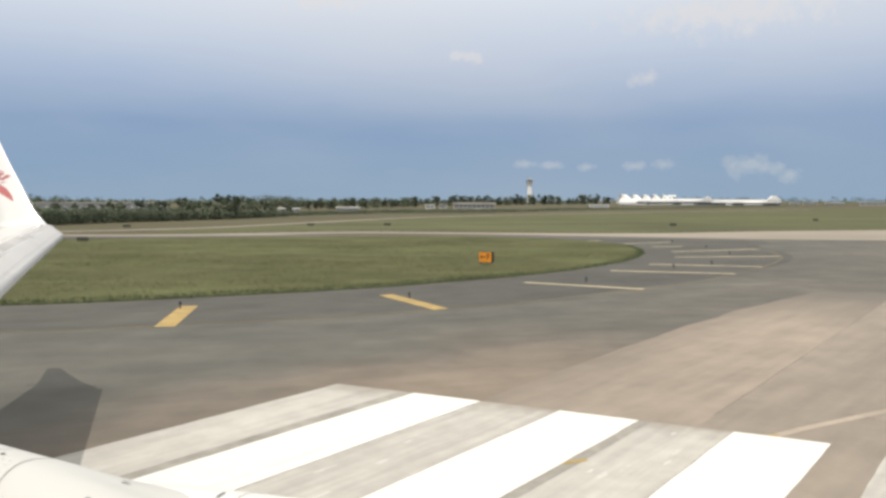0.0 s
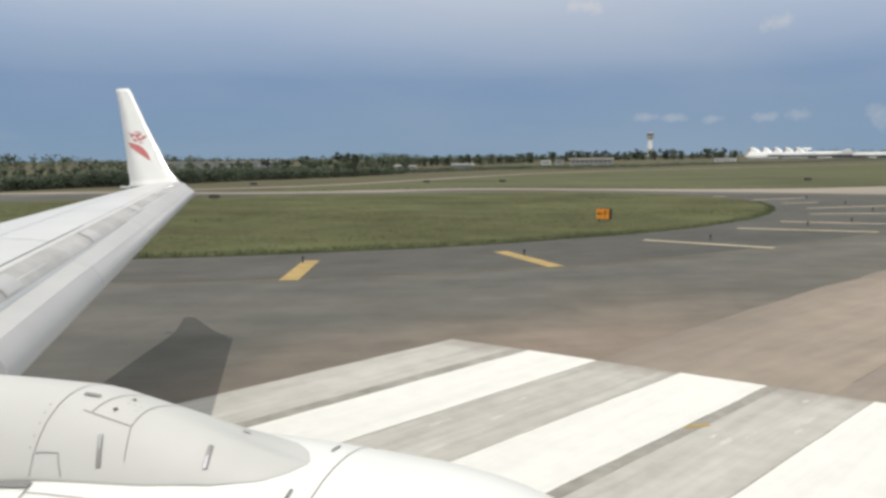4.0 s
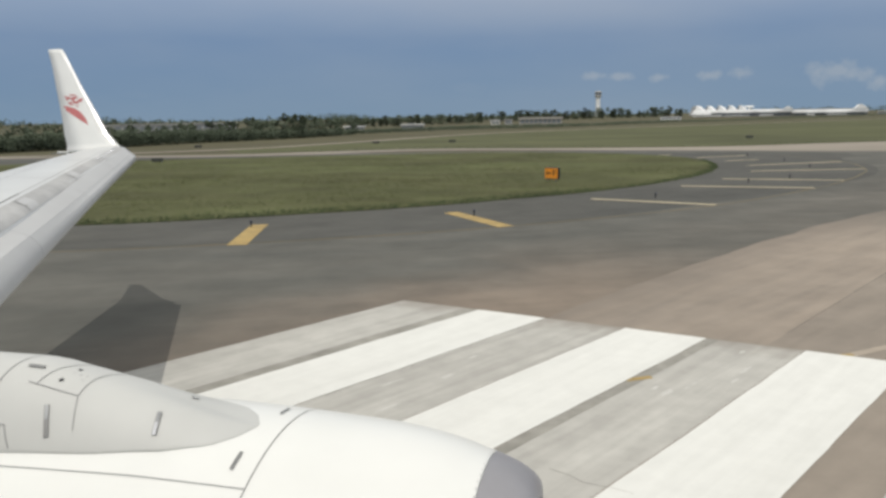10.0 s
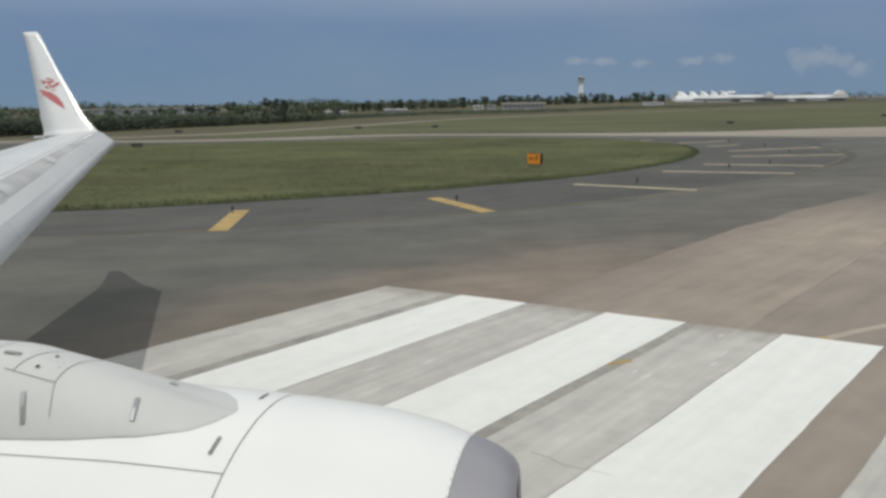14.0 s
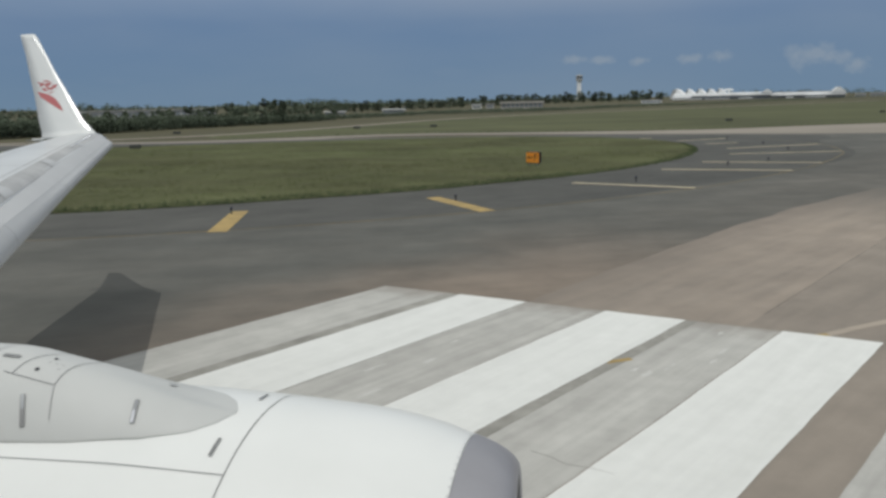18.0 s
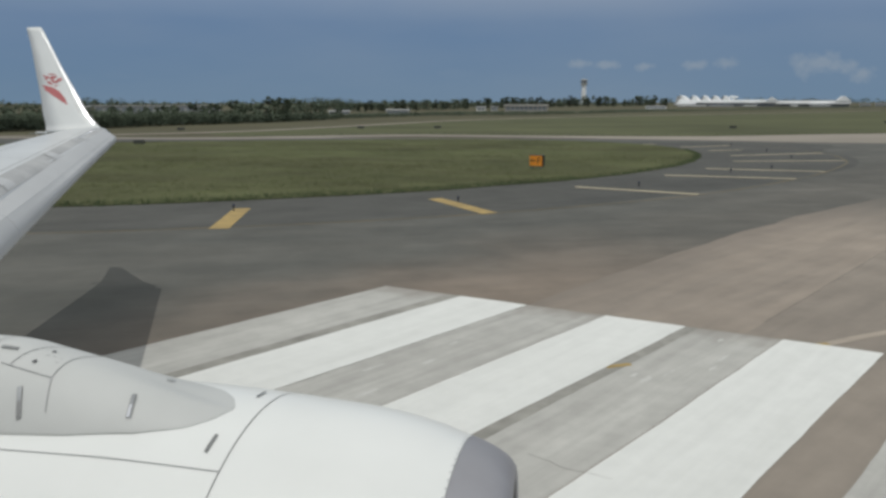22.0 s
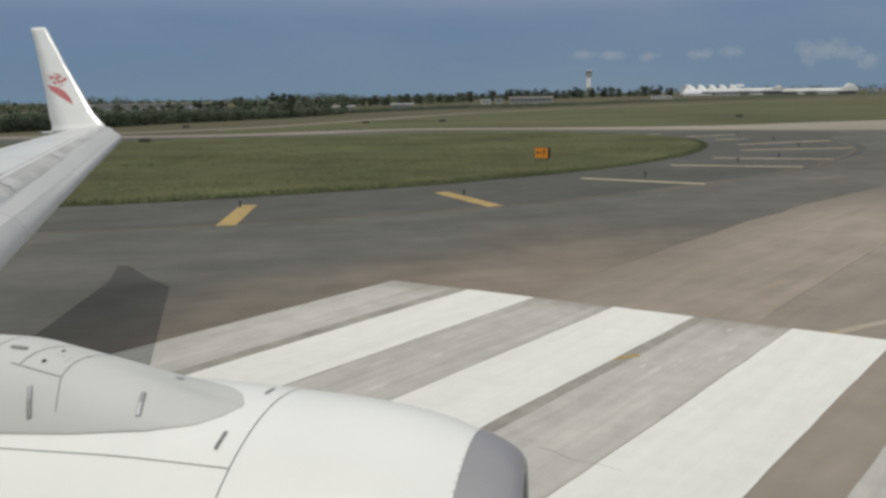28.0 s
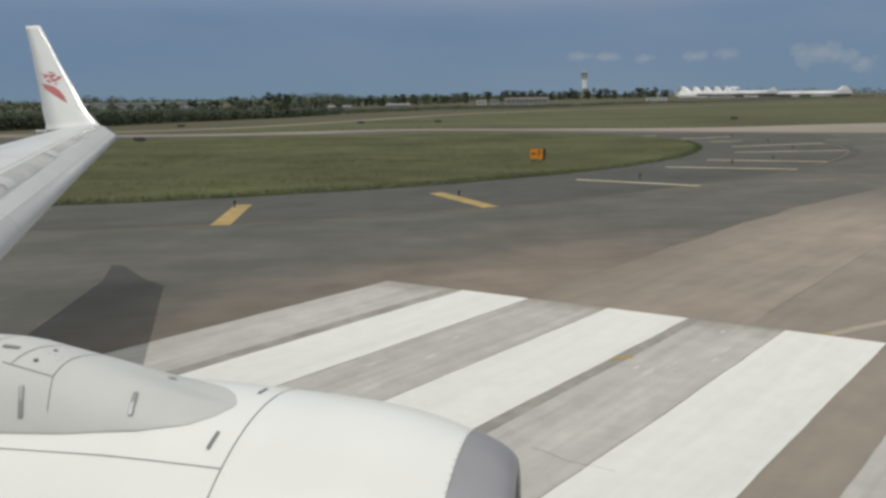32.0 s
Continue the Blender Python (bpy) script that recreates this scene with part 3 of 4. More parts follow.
for i, (a, b) in enumerate(STRIPES):
    stripe(*a, *b, *((0.75, M_YELLOW_MARK) if i < 4 else (0.55, M_PALE_MARK)))
ribbon("edge_line", spline([(-47.6, 23.3), (-35.7, 22), (-23.8, 22.9), (-12.5, 26.2), (-2.2, 31.4), (7.8, 39.2), (15.2, 48.2), (18.6, 53.3), (21.4, 58.4), (23.5, 63.5), (24.9, 72.6), (22.7, 84.3)], steps=6), 0.13, 0.011, M_YELLOW_WORN, "thin worn yellow edge line of the taxiway")
ribbon("edge_line", spline([(5.1, 14.5), (6.9, 15.7), (10.5, 17.7), (20, 21.6), (42, 27)], steps=6), 0.20, 0.012, M_FAINT, "pale curved lead-on line on the runway")
for along, across, length in [(115 + 50 * i, 20.2, 30) for i in range(9)]:
    ribbon("centre_line", [on_runway(along, across), on_runway(along + length, across)], 0.9, 0.012, M_WHITE_MARK, "white dash of the runway centre line")
ribbon("edge_line", [on_runway(113, 1.0), on_runway(800, 1.0)], 0.9, 0.012, M_WHITE_MARK, "white edge line along the runway")
sheet("runway_lane", ragged(5.26, -60, 27.6, 0.8, 0.07) + [on_runway(27.6, 19.9), on_runway(-60, 19.9)], 0.008, M_LANE, "slightly darker lane of runway concrete", category="runway")
for p, q in [(on_runway(2.3, 5.26), on_runway(27, 5.26)), (on_runway(-20, 20.1), on_runway(28, 20.1)), (on_runway(4.2, 7.4), on_runway(3.0, 13.5))]:
    ribbon("pavement_joint", [p, q], 0.014, 0.0095, M_JOINT, "thin dark sealed joint in the concrete", category="joint")
ribbon("old_lead_line", [(1.10, 12.86), (1.32, 12.97), (1.56, 13.08)], 0.14, 0.013, M_YELLOW_MARK, "last scrap of an old yellow lead line")
ribbon("old_lead_line", [(5.0, 14.58), (5.5, 14.78)], 0.14, 0.0135, M_YELLOW_MARK, "last scrap of an old yellow lead line")

rng = random.Random(31)


def remnant(along, across, length, width):
    """A worn fleck of old white paint with an uneven rim."""
    bm = bmesh.new()
    rim = []
    for k in range(14):
        a, r = 2 * math.pi * k / 14, rng.uniform(0.55, 1.0)
        rim.append(bm.verts.new((*on_runway(along + length / 2 * r * math.cos(a), across + width / 2 * r * math.sin(a)), 0.0125)))
    bm.faces.new(rim)
    return tagged(part("paint_remnant", bm, M_CHALK), "worn fleck of old white paint on the grey bar", "road marking", "paint remnants", "structure")


for spot in ((-2.47, 4.98, 0.50, 0.16), (-2.43, 4.72, 0.34, 0.10), (-0.55, 5.52, 0.55, 0.09), (-1.17, 5.60, 0.40, 0.08), (-1.91, 5.12, 0.60, 0.07), (0.45, 5.06, 0.30, 0.10), (-4.34, 1.63, 0.55, 0.12), (-5.25, 1.10, 0.70, 0.10), (-3.2, 1.25, 0.40, 0.08), (-6.1, 1.9, 0.8, 0.09), (-4.40, 9.25, 0.35, 0.05)):
    remnant(*spot)
for crack in (((-6.05, 5.12), (-6.02, 5.40), (-6.07, 5.66), (-5.95, 6.0), (-5.9, 6.3)), ((-9.2, 5.0), (-9.1, 5.7), (-9.25, 6.3), (-9.1, 7.0))):
    ribbon("surface_crack", [on_runway(*q) for q in crack], 0.006, 0.0155, M_STRIP, "fine dark crack across the paint", category="crack")

# ---- the airliner: wing, winglet, engine and cabin side ----
LIFT = 0.35
airliner = thing("airliner", "white airliner with grey wing, winglet and engine, standing on the taxiway", "airplane", at=(0, 0, LIFT))


def le(y):
    """The wing's fixed leading edge at the span station y."""
    return Vector((-10.04 + 0.47 * (16 - y), y, 3.60 - 0.055 * (16 - y)))


def chord(y):
    return 1.56 + 0.205 * (16 - y)


FWD = Vector((0.905, 0.425, 0))         # across the leading edge, forwards


def section(y, stations):
    """Places on the wing's section at y: (share of the chord, height share) of the chord from the leading edge."""
    q, c = le(y), chord(y)
    return [q + Vector((-u * c, 0, w * c + 0.03)) for u, w in stations]


AIRFOIL = [(0.0, 0.0), (0.004, 0.022), (0.03, 0.048), (0.08, 0.066), (0.16, 0.076), (0.3, 0.078), (0.5, 0.062), (0.7, 0.034), (0.88, -0.003), (1.0, -0.030), (0.88, -0.028), (0.6, -0.040), (0.3, -0.046), (0.1, -0.036), (0.02, -0.018)]
SPAN = [-0.1, 2.0, 4.0, 6.0, 8.0, 10.0, 12.0, 14.0, 15.4, 16.0]
bm = bmesh.new()
loops = [[bm.verts.new(p) for p in section(y, AIRFOIL)] for y in SPAN]
skin(bm, loops, True)
bm.faces.new(loops[0])
bm.faces.new(loops[-1])
wing = part("wing", bm, M_WING, airliner, "pale grey painted wing", smooth=True)


def wing_strip(name, u0, u1, y0, y1, mat, lift=0.006, label=""):
    """A thin panel or seam on the wing's upper skin, between two distances behind the leading edge."""
    us = [u for u, _ in AIRFOIL[:10]]
    ws = [w for _, w in AIRFOIL[:10]]
    bm = bmesh.new()
    rows = []
    for i in range(13):
        y = y0 + (y1 - y0) * i / 12
        q = []
        for k in range(5):
            u = (u0 + (u1 - u0) * k / 4) / chord(y)
            q.append(bm.verts.new(le(y) + Vector((-u * chord(y), 0, float(np.interp(u, us, ws)) * chord(y) + 0.03 + lift))))
        rows.append(q)
    skin(bm, rows, False)
    return part(name, bm, mat, wing, label, smooth=True)


wing_strip("leading_edge_cove", 0.035, 0.275, 4.0, 15.75, M_COVE, 0.006, "dull grey strip behind the open slats")
wing_strip("leading_edge_panel", 0.275, 0.345, 3.4, 15.9, M_WING, 0.008, "paler panel strip")
for y in (5.15, 7.82, 10.50, 13.30):
    wing_strip("slat_track_slot", 0.04, 0.25, y, y + 0.035, M_LATCH_SHADE, 0.010, "dark slot for a slat track")
    wing_strip("slat_track_ramp", 0.05, 0.24, y + 0.06, y + 0.42, M_SLAT, 0.009, "pale ramp beside a slat track")
wing_strip("panel_gap", 0.345, 0.368, 3.4, 8.4, M_GAP, 0.010, "dark gap behind the leading edge panel")
wing_strip("panel_seam", 0.350, 0.364, 8.4, 15.2, M_LATCH_SHADE, 0.010)
# mirror-bright strip added to imitate the light along the cove
wing_strip("polished_strip", 0.19, 0.23, 12.9, 15.5, M_BRIGHT, 0.011, "bright strip for the light along the cove near the tip")
for y in (7.1, 9.9, 12.6):
    wing_strip("panel_seam", 0.37, 0.46 * chord(y), y, y + 0.014, M_SEAM, 0.008)
wing_strip("panel_seam", 1.15, 1.165, 6.0, 12.6, M_SEAM, 0.008)

SLAT = [(0.20, -0.30), (0.255, -0.25), (0.275, -0.17), (0.260, -0.06), (0.216, 0.028), (0.165, 0.085), (0.04, 0.120), (-0.07, 0.145), (-0.02, 0.100), (0.09, -0.02), (0.15, -0.18)]


def slat_section(y):
    """The slat's section: its nose is shallower inboard, and its shoulder sits lower outboard."""
    depth = 0.74 + 0.022 * (y - 5)
    drop = 0.075 * min(max((y - 6) / 4, 0.0), 1.0)
    return [(u, w * depth if w < 0 else w - drop * (0.0 if u < 0.02 else 1.0 if u > 0.1 else 0.35)) for u, w in SLAT]


for y0, y1 in ((4.20, 6.895), (6.905, 9.895), (9.905, 12.895), (12.905, 15.72)):
    bm = bmesh.new()
    rows = []
    for i in range(5):
        y = y0 + (y1 - y0) * i / 4
        k = 0.70 + 0.36 * (16 - y) / 10
        q = le(y)
        rows.append([bm.verts.new(q + FWD * (u * k) + Vector((0, 0, w * k + 0.01 - 0.012 * max(0.0, 10.5 - y)))) for u, w in slat_section(y)])
    skin(bm, rows, True)
    bm.faces.new(rows[0])
    bm.faces.new(rows[-1])
    bmesh.ops.recalc_face_normals(bm, faces=bm.faces[:])
    bm.faces.ensure_lookup_table()
    for a, b in zip(rows, rows[1:]):
        for k in (0, 5, 7):
            bm.edges.get((a[k], b[k])).smooth = False
    for e in [e for r in (rows[0], rows[-1]) for k in range(len(SLAT)) for e in [bm.edges.get((r[k], r[k - 1]))]]:
        e.smooth = False
    slat = part("slat", bm, M_SLAT, airliner, "lowered grey leading edge slat", smooth=True)

# blunt inboard end of the innermost slat, with a small dark block
q = le(4.16)
part("slat_end_rib", boxed(q.x - 0.10, q.x + 0.20, 4.11, 4.19, q.z - 0.30, q.z + 0.02, bevel=0.03), M_COVE, airliner, "grey end rib of the slat")
part("slat_seal", boxed(q.x + 0.06, q.x + 0.19, 4.03, 4.108, q.z - 0.31, q.z - 0.20, bevel=0.03), M_DARK, airliner, "small dark block at the slat end")

# the winglet: stations of (y, z, leading edge x, trailing edge x)
bm = bmesh.new()
loops = []
for y, z, x0, x1 in ((15.98, 3.63, -10.06, -11.62), (16.06, 3.68, -10.20, -11.64), (16.13, 3.80, -10.36, -11.68), (16.20, 4.05, -10.62, -11.77), (16.33, 4.31, -10.84, -11.87), (16.44, 4.60, -11.06, -11.97), (16.62, 5.15, -11.47, -12.16), (16.78, 5.64, -11.80, -12.32), (16.88, 5.98, -12.02, -12.45), (16.90, 6.07, -12.10, -12.47)):
    t = 0.055 * (x0 - x1)
    side = Vector((0, -1, 0.28 if z > 3.9 else 0.9)).normalized()
    q = []
    for u, s in ((0.0, 0), (0.05, 0.7), (0.25, 1), (0.6, 0.7), (1.0, 0.04), (1.0, -0.04), (0.6, -0.7), (0.25, -1), (0.05, -0.7)):
        q.append(bm.verts.new(Vector((x0 + (x1 - x0) * u, y, z)) + side * (s * t)))
    loops.append(q)
skin(bm, loops, True)
bm.faces.new(loops[0])
bm.faces.new(loops[-1])
winglet = part("winglet", bm, M_WHITE, airliner, "tall white winglet with a red emblem", smooth=True)


def on_winglet(u, z, out=0.0):
    """A place on the winglet's cabin side: share of the chord, and height."""
    zs = [3.80, 4.05, 4.31, 4.60, 5.15, 5.64, 6.07]
    y = float(np.interp(z, zs, [16.13, 16.20, 16.33, 16.44, 16.62, 16.78, 16.90]))
    x0 = float(np.interp(z, zs, [-10.36, -10.62, -10.84, -11.06, -11.47, -11.80, -12.16]))
    x1 = float(np.interp(z, zs, [-11.68, -11.77, -11.87, -11.97, -12.16, -12.32, -12.47]))
    t = 0.055 * (x0 - x1) * float(np.interp(u, [0, 0.05, 0.25, 0.6, 1], [0, 0.7, 1, 0.7, 0.04]))
    return Vector((x0 + (x1 - x0) * u, y, z)) + Vector((0, -1, 0.28)).normalized() * (t + out)


def winglet_strip(name, pts, mat, label="", out=0.006):
    """A painted shape on the winglet between rows of (u0, u1, z)."""
    bm = bmesh.new()
    rows = [[bm.verts.new(on_winglet(u0 + (u1 - u0) * k / 3, z, out)) for k in range(4)] for u0, u1, z in pts]
    skin(bm, rows, False)
    return part(name, bm, mat, winglet, label)


winglet_strip("leading_edge", [(0.010, 0.060, 3.80 + 0.1 * i) for i in range(23)], M_BRIGHT, "polished metal leading edge", 0.004)
winglet_strip("panel_seam", [(0.15, 0.158, 4.05 + 0.1 * i) for i in range(20)], M_SEAM, "", 0.005)
# red emblem: a sweeping tail under a knot of short strokes
winglet_strip("emblem_tail", [(0.345, 0.355, 4.24), (0.345, 0.45, 4.31), (0.345, 0.54, 4.38), (0.375, 0.65, 4.46), (0.42, 0.76, 4.545), (0.48, 0.84, 4.59), (0.56, 0.82, 4.64), (0.66, 0.86, 4.665), (0.80, 0.89, 4.70)], M_RED, "red sweeping tail of the emblem")
for rows in (((0.70, 0.80, 4.93), (0.62, 0.70, 4.88), (0.66, 0.76, 4.83)), ((0.42, 0.60, 4.965), (0.28, 0.52, 4.935)), ((0.15, 0.27, 4.86), (0.22, 0.36, 4.82), (0.26, 0.40, 4.78)), ((0.30, 0.46, 4.91), (0.34, 0.58, 4.875), (0.46, 0.56, 4.84)), ((0.48, 0.58, 4.83), (0.44, 0.52, 4.78), (0.48, 0.54, 4.74)), ((0.58, 0.68, 4.79), (0.58, 0.70, 4.75), (0.54, 0.62, 4.71)), ((0.34, 0.44, 4.80), (0.38, 0.46, 4.74)), ((0.34, 0.50, 4.695), (0.46, 0.52, 4.67)), ((0.58, 0.66, 4.91), (0.56, 0.62, 4.86))):
    winglet_strip("emblem_stroke", rows, M_RED)
nub = bmesh.new()
box(nub, -11.84, -11.55, 15.93, 16.03, 3.585, 3.645, bevel=0.02)
part("tip_fairing", nub, M_WHITE, airliner, "small white fairing behind the winglet's foot")
part("navigation_lamp", boxed(-10.10, -9.98, 15.92, 16.03, 3.60, 3.67, bevel=0.025), M_BRIGHT, airliner, "small clear wing tip lamp")
part("static_wick", boxed(-11.95, -11.60, 15.90, 15.92, 3.60, 3.615), M_STEEL, airliner)

# engine
EY, EZ = 3.28, 1.75
E_X = [-5.4, -4.6, -3.6, -2.7, -1.9, -1.41, -0.85, -0.60, -0.38, -0.25, -0.17, -0.12]
E_R = [0.62, 0.78, 1.0, 1.10, 1.11, 1.08, 1.03, 0.985, 0.918, 0.865, 0.815, 0.755]


def e_radius(x):
    return float(np.interp(x, E_X, E_R))


def on_engine(x, angle, out=0.0):
    """A place on the cowl: degrees from its top, positive outboard."""
    a, r = radians(angle), e_radius(x) + out
    z = r * math.cos(a)
    return Vector((x, EY + r * math.sin(a), EZ + (z if z > 0 else z * 0.93)))


def revolve(stations, n=72):
    bm = bmesh.new()
    loops = []
    for x, r in stations:
        q = []
        for i in range(n):
            a = 2 * math.pi * i / n
            z = r * math.cos(a)
            q.append(bm.verts.new((x, EY + r * math.sin(a), EZ + (z if z > 0 else z * 0.93))))
        loops.append(q)
    skin(bm, loops, True)
    return bm


def cowl_joint(a):
    """Where the inlet cowl meets the fan cowl; a in degrees from the top."""
    return -1.387 + 0.066 * math.cos(radians(a - 60))


def lip_joint(a):
    return -0.42 + 0.08 * math.cos(radians(a - 60))


LIP = [(-0.416, 0.924), (-0.36, 0.905), (-0.30, 0.885), (-0.24, 0.86), (-0.19, 0.832), (-0.15, 0.80), (-0.125, 0.765)]


def cowl_radius(x):
    """The outside of the nacelle, rounded, from the nozzle to the lip."""
    if x > -0.46:
        return float(np.interp(x, [-0.46] + [q for q, _ in LIP], [0.936] + [r for _, r in LIP]))
    return sum(e_radius(x + d) for d in (-0.12, 0, 0.12)) / 3


def cowl_skin(start, stop, steps, inner=(), n=96):
    """A skin round the engine between two joints, then on over inner stations of (x, radius)."""
    bm = bmesh.new()
    loops = []
    for i in range(steps + 1):
        q = []
        for k in range(n):
            a = 2 * math.pi * k / n
            x0, x1 = start(math.degrees(a)), stop(math.degrees(a))
            x = x0 + (x1 - x0) * i / steps
            z = cowl_radius(x) * math.cos(a)
            q.append(bm.verts.new((x, EY + cowl_radius(x) * math.sin(a), EZ + (z if z > 0 else z * 0.93))))
        loops.append(q)
    for x, r in inner:
        q = []
        for k in range(n):
            a = 2 * math.pi * k / n
            z = r * math.cos(a)
            q.append(bm.verts.new((x, EY + r * math.sin(a), EZ + (z if z > 0 else z * 0.93))))
        loops.append(q)
    skin(bm, loops, True)
    return bm


engine = part("engine_cowl", cowl_skin(lambda a: -5.4, lambda a: cowl_joint(a) - 0.001, 26), M_WHITE, airliner, "white engine cowl", smooth=True)
part("inlet_cowl", cowl_skin(lambda a: cowl_joint(a) + 0.001, lambda a: lip_joint(a) - 0.001, 14), M_WHITE, airliner, "white round inlet cowl", smooth=True)
part("inlet_lip", cowl_skin(lambda a: lip_joint(a) + 0.001, lambda a: -0.125, 9, ((-0.12, 0.74), (-0.132, 0.715))), M_BARE, airliner, "bare metal inlet lip", smooth=True)
# duct wall coloured dark to hold the shade inside the inlet
part("inlet_duct", revolve([(-0.133, 0.714), (-0.17, 0.692), (-0.23, 0.676), (-0.32, 0.67), (-0.5, 0.68), (-0.9, 0.72), (-1.3, 0.74)]), M_LATCH_SHADE, airliner, "inner wall of the inlet, coloured dark for its shade", smooth=True)
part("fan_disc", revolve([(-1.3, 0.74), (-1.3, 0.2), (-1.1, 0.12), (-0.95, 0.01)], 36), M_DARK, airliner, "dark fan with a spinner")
bm = bmesh.new()
for i in range(24):
    a = 2 * math.pi * i / 24
    c, s = math.cos(a), math.sin(a)
    q = [Vector((-1.22, r * s + w * c, r * c - w * s)) for r, w in ((0.2, -0.03), (0.72, -0.07), (0.72, 0.07), (0.2, 0.03))]
    bm.faces.new([bm.verts.new((p.x + (0.05 if k > 1 else 0), EY + p.y, EZ + p.z)) for k, p in enumerate(q)])
part("fan_blades", bm, M_STEEL, airliner)


def cowl_line(name, pts, width, mat=M_SEAM, out=0.004):
    """A narrow seam or inlay on the cowl through places of (x, angle)."""
    bm = bmesh.new()
    rows = []
    p = [on_engine(x, a, out) for x, a in pts]
    for i, q in enumerate(p):
        d = (p[min(i + 1, len(p) - 1)] - p[max(i - 1, 0)]).normalized()
        up = (q - Vector((q.x, EY, EZ))).normalized()
        s = d.cross(up).normalized() * width / 2
        rows.append([bm.verts.new(q + s), bm.verts.new(q - s)])
    skin(bm, rows, False)
    return part(name, bm, mat, engine)


cowl_line("cowl_seam", [(cowl_joint(a), a) for a in range(-110, 111, 4)], 0.005)
cowl_line("cowl_seam", [(-2.73, a) for a in range(-110, -32, 4)], 0.008)
cowl_line("cowl_seam", [(cowl_joint(-25.2) - 0.136 * i, -25.2 + 0.12 * i) for i in range(11)], 0.005)
cowl_line("cowl_latch", [(-1.475, -14.2), (-1.478, -17.2), (-1.48, -20.2)], 0.017, M_LATCH_SHADE, 0.006)
cowl_line("cowl_latch", [(-1.44, 6.8), (-1.44, 10.0), (-1.44, 13.3)], 0.014, M_LATCH_SHADE, 0.006)
for a in (-42.0, -45.0, -47.0):
    cowl_line("rivet", [(lip_joint(a) - 0.05, a), (lip_joint(a) - 0.05, a - 0.35)], 0.008, M_DARK)
for i in range(44):
    a = 36 - i * 3.2
    cowl_line("rivet", [(lip_joint(a) - 0.006, a), (lip_joint(a) - 0.006, a - 0.4)], 0.007, M_LATCH_SHADE)

# pylon fairing over the cowl
P_X = [-5.2, -4.4, -3.7, -3.1, -2.6, -2.18, -1.85, -1.64, -1.54, -1.49]
P_W = [0.36, 0.38, 0.39, 0.39, 0.38, 0.355, 0.30, 0.215, 0.12, 0.02]
P_H = [0.90, 0.55, 0.40, 0.33, 0.270, 0.185, 0.10, 0.045, 0.018, 0.0]
P_C = [0.0, 0.0, 0.0, 0.0, 0.0, -0.010, -0.022, -0.034, -0.040, -0.042]
P_D = [0.0, 0.0, 0.0, 0.004, 0.016, 0.038, 0.052, 0.032, 0.012, 0.0]     # how far the crown sits below the inboard shoulder


def on_fairing(x, s, out=0.0):
    """A place on the fairing: s is the share of its half width, negative inboard."""
    w, h = float(np.interp(x, P_X, P_W)), float(np.interp(x, P_X, P_H))
    y = w * s + float(np.interp(x, P_X, P_C))
    base = math.sqrt(max(e_radius(x) ** 2 - y * y, 0))
    k = min(max((s + 0.45) / 0.70, 0.0), 1.0)
    flat = float(np.interp(x, P_X, P_D)) * k * k * (3 - 2 * k) * max(0.0, 1 - max(s, 0.0) ** 4)
    return Vector((x, EY + y, EZ + base - flat + h * max(0.0, 1 - abs(s) ** 2.2) ** 0.8)) + Vector((0, s, 1)).normalized() * out


bm = bmesh.new()
rows = []
for i in range(48):
    x = -1.49 - (5.2 - 1.49) * (i / 47) ** 1.6
    rows.append([bm.verts.new(on_fairing(x, math.sin(radians(4.5 * k)), 0.002 if abs(k) < 20 else -0.008)) for k in range(-20, 21)])
skin(bm, rows, False)
pylon = part("pylon_fairing", bm, M_GREY, airliner, "grey teardrop pylon fairing over the engine", smooth=True)


def fairing_line(name, pts, width, mat=M_SEAM, out=0.006):
    bm = bmesh.new()
    rows = []
    p = [on_fairing(x, a, out) for x, a in pts]
    for i, q in enumerate(p):
        d = (p[min(i + 1, len(p) - 1)] - p[max(i - 1, 0)]).normalized()
        up = (q - Vector((q.x, EY, EZ + 0.7))).normalized()
        s = d.cross(up).normalized() * width / 2
        rows.append([bm.verts.new(q + s), bm.verts.new(q - s)])
    skin(bm, rows, False)
    return part(name, bm, mat, pylon)


def span(a, b, n=9):
    return [a + (b - a) * i / (n - 1) for i in range(n)]


fairing_line("fairing_seam", [(-2.327 + 0.055 * (a + 0.53), a) for a in span(-0.53, 0.5)], 0.006)
fairing_line("fairing_seam", [(-2.327 - 0.12 * (a + 0.53), a) for a in span(-0.86, -0.53, 5)], 0.005)
fairing_line("fairing_seam", [(x, -0.53 + 0.2 * (-2.327 - x)) for x in span(-2.327, -2.60, 5)], 0.006)
fairing_line("fairing_seam", [(-2.55 + 0.14 * (a + 0.45), a) for a in span(-0.49, 0.3)], 0.006)
fairing_line("fairing_seam", [(-2.765 + 0.08 * max(0, a + 0.7), a) for a in span(-0.985, 0.6, 15)], 0.006)
fairing_line("fairing_seam", [(-2.757, -0.865), (-2.70, -0.862), (-2.638, -0.86)], 0.007)
fairing_line("fairing_seam", [(-2.636, -0.86), (-2.615, -0.93), (-2.59, -0.985)], 0.007)
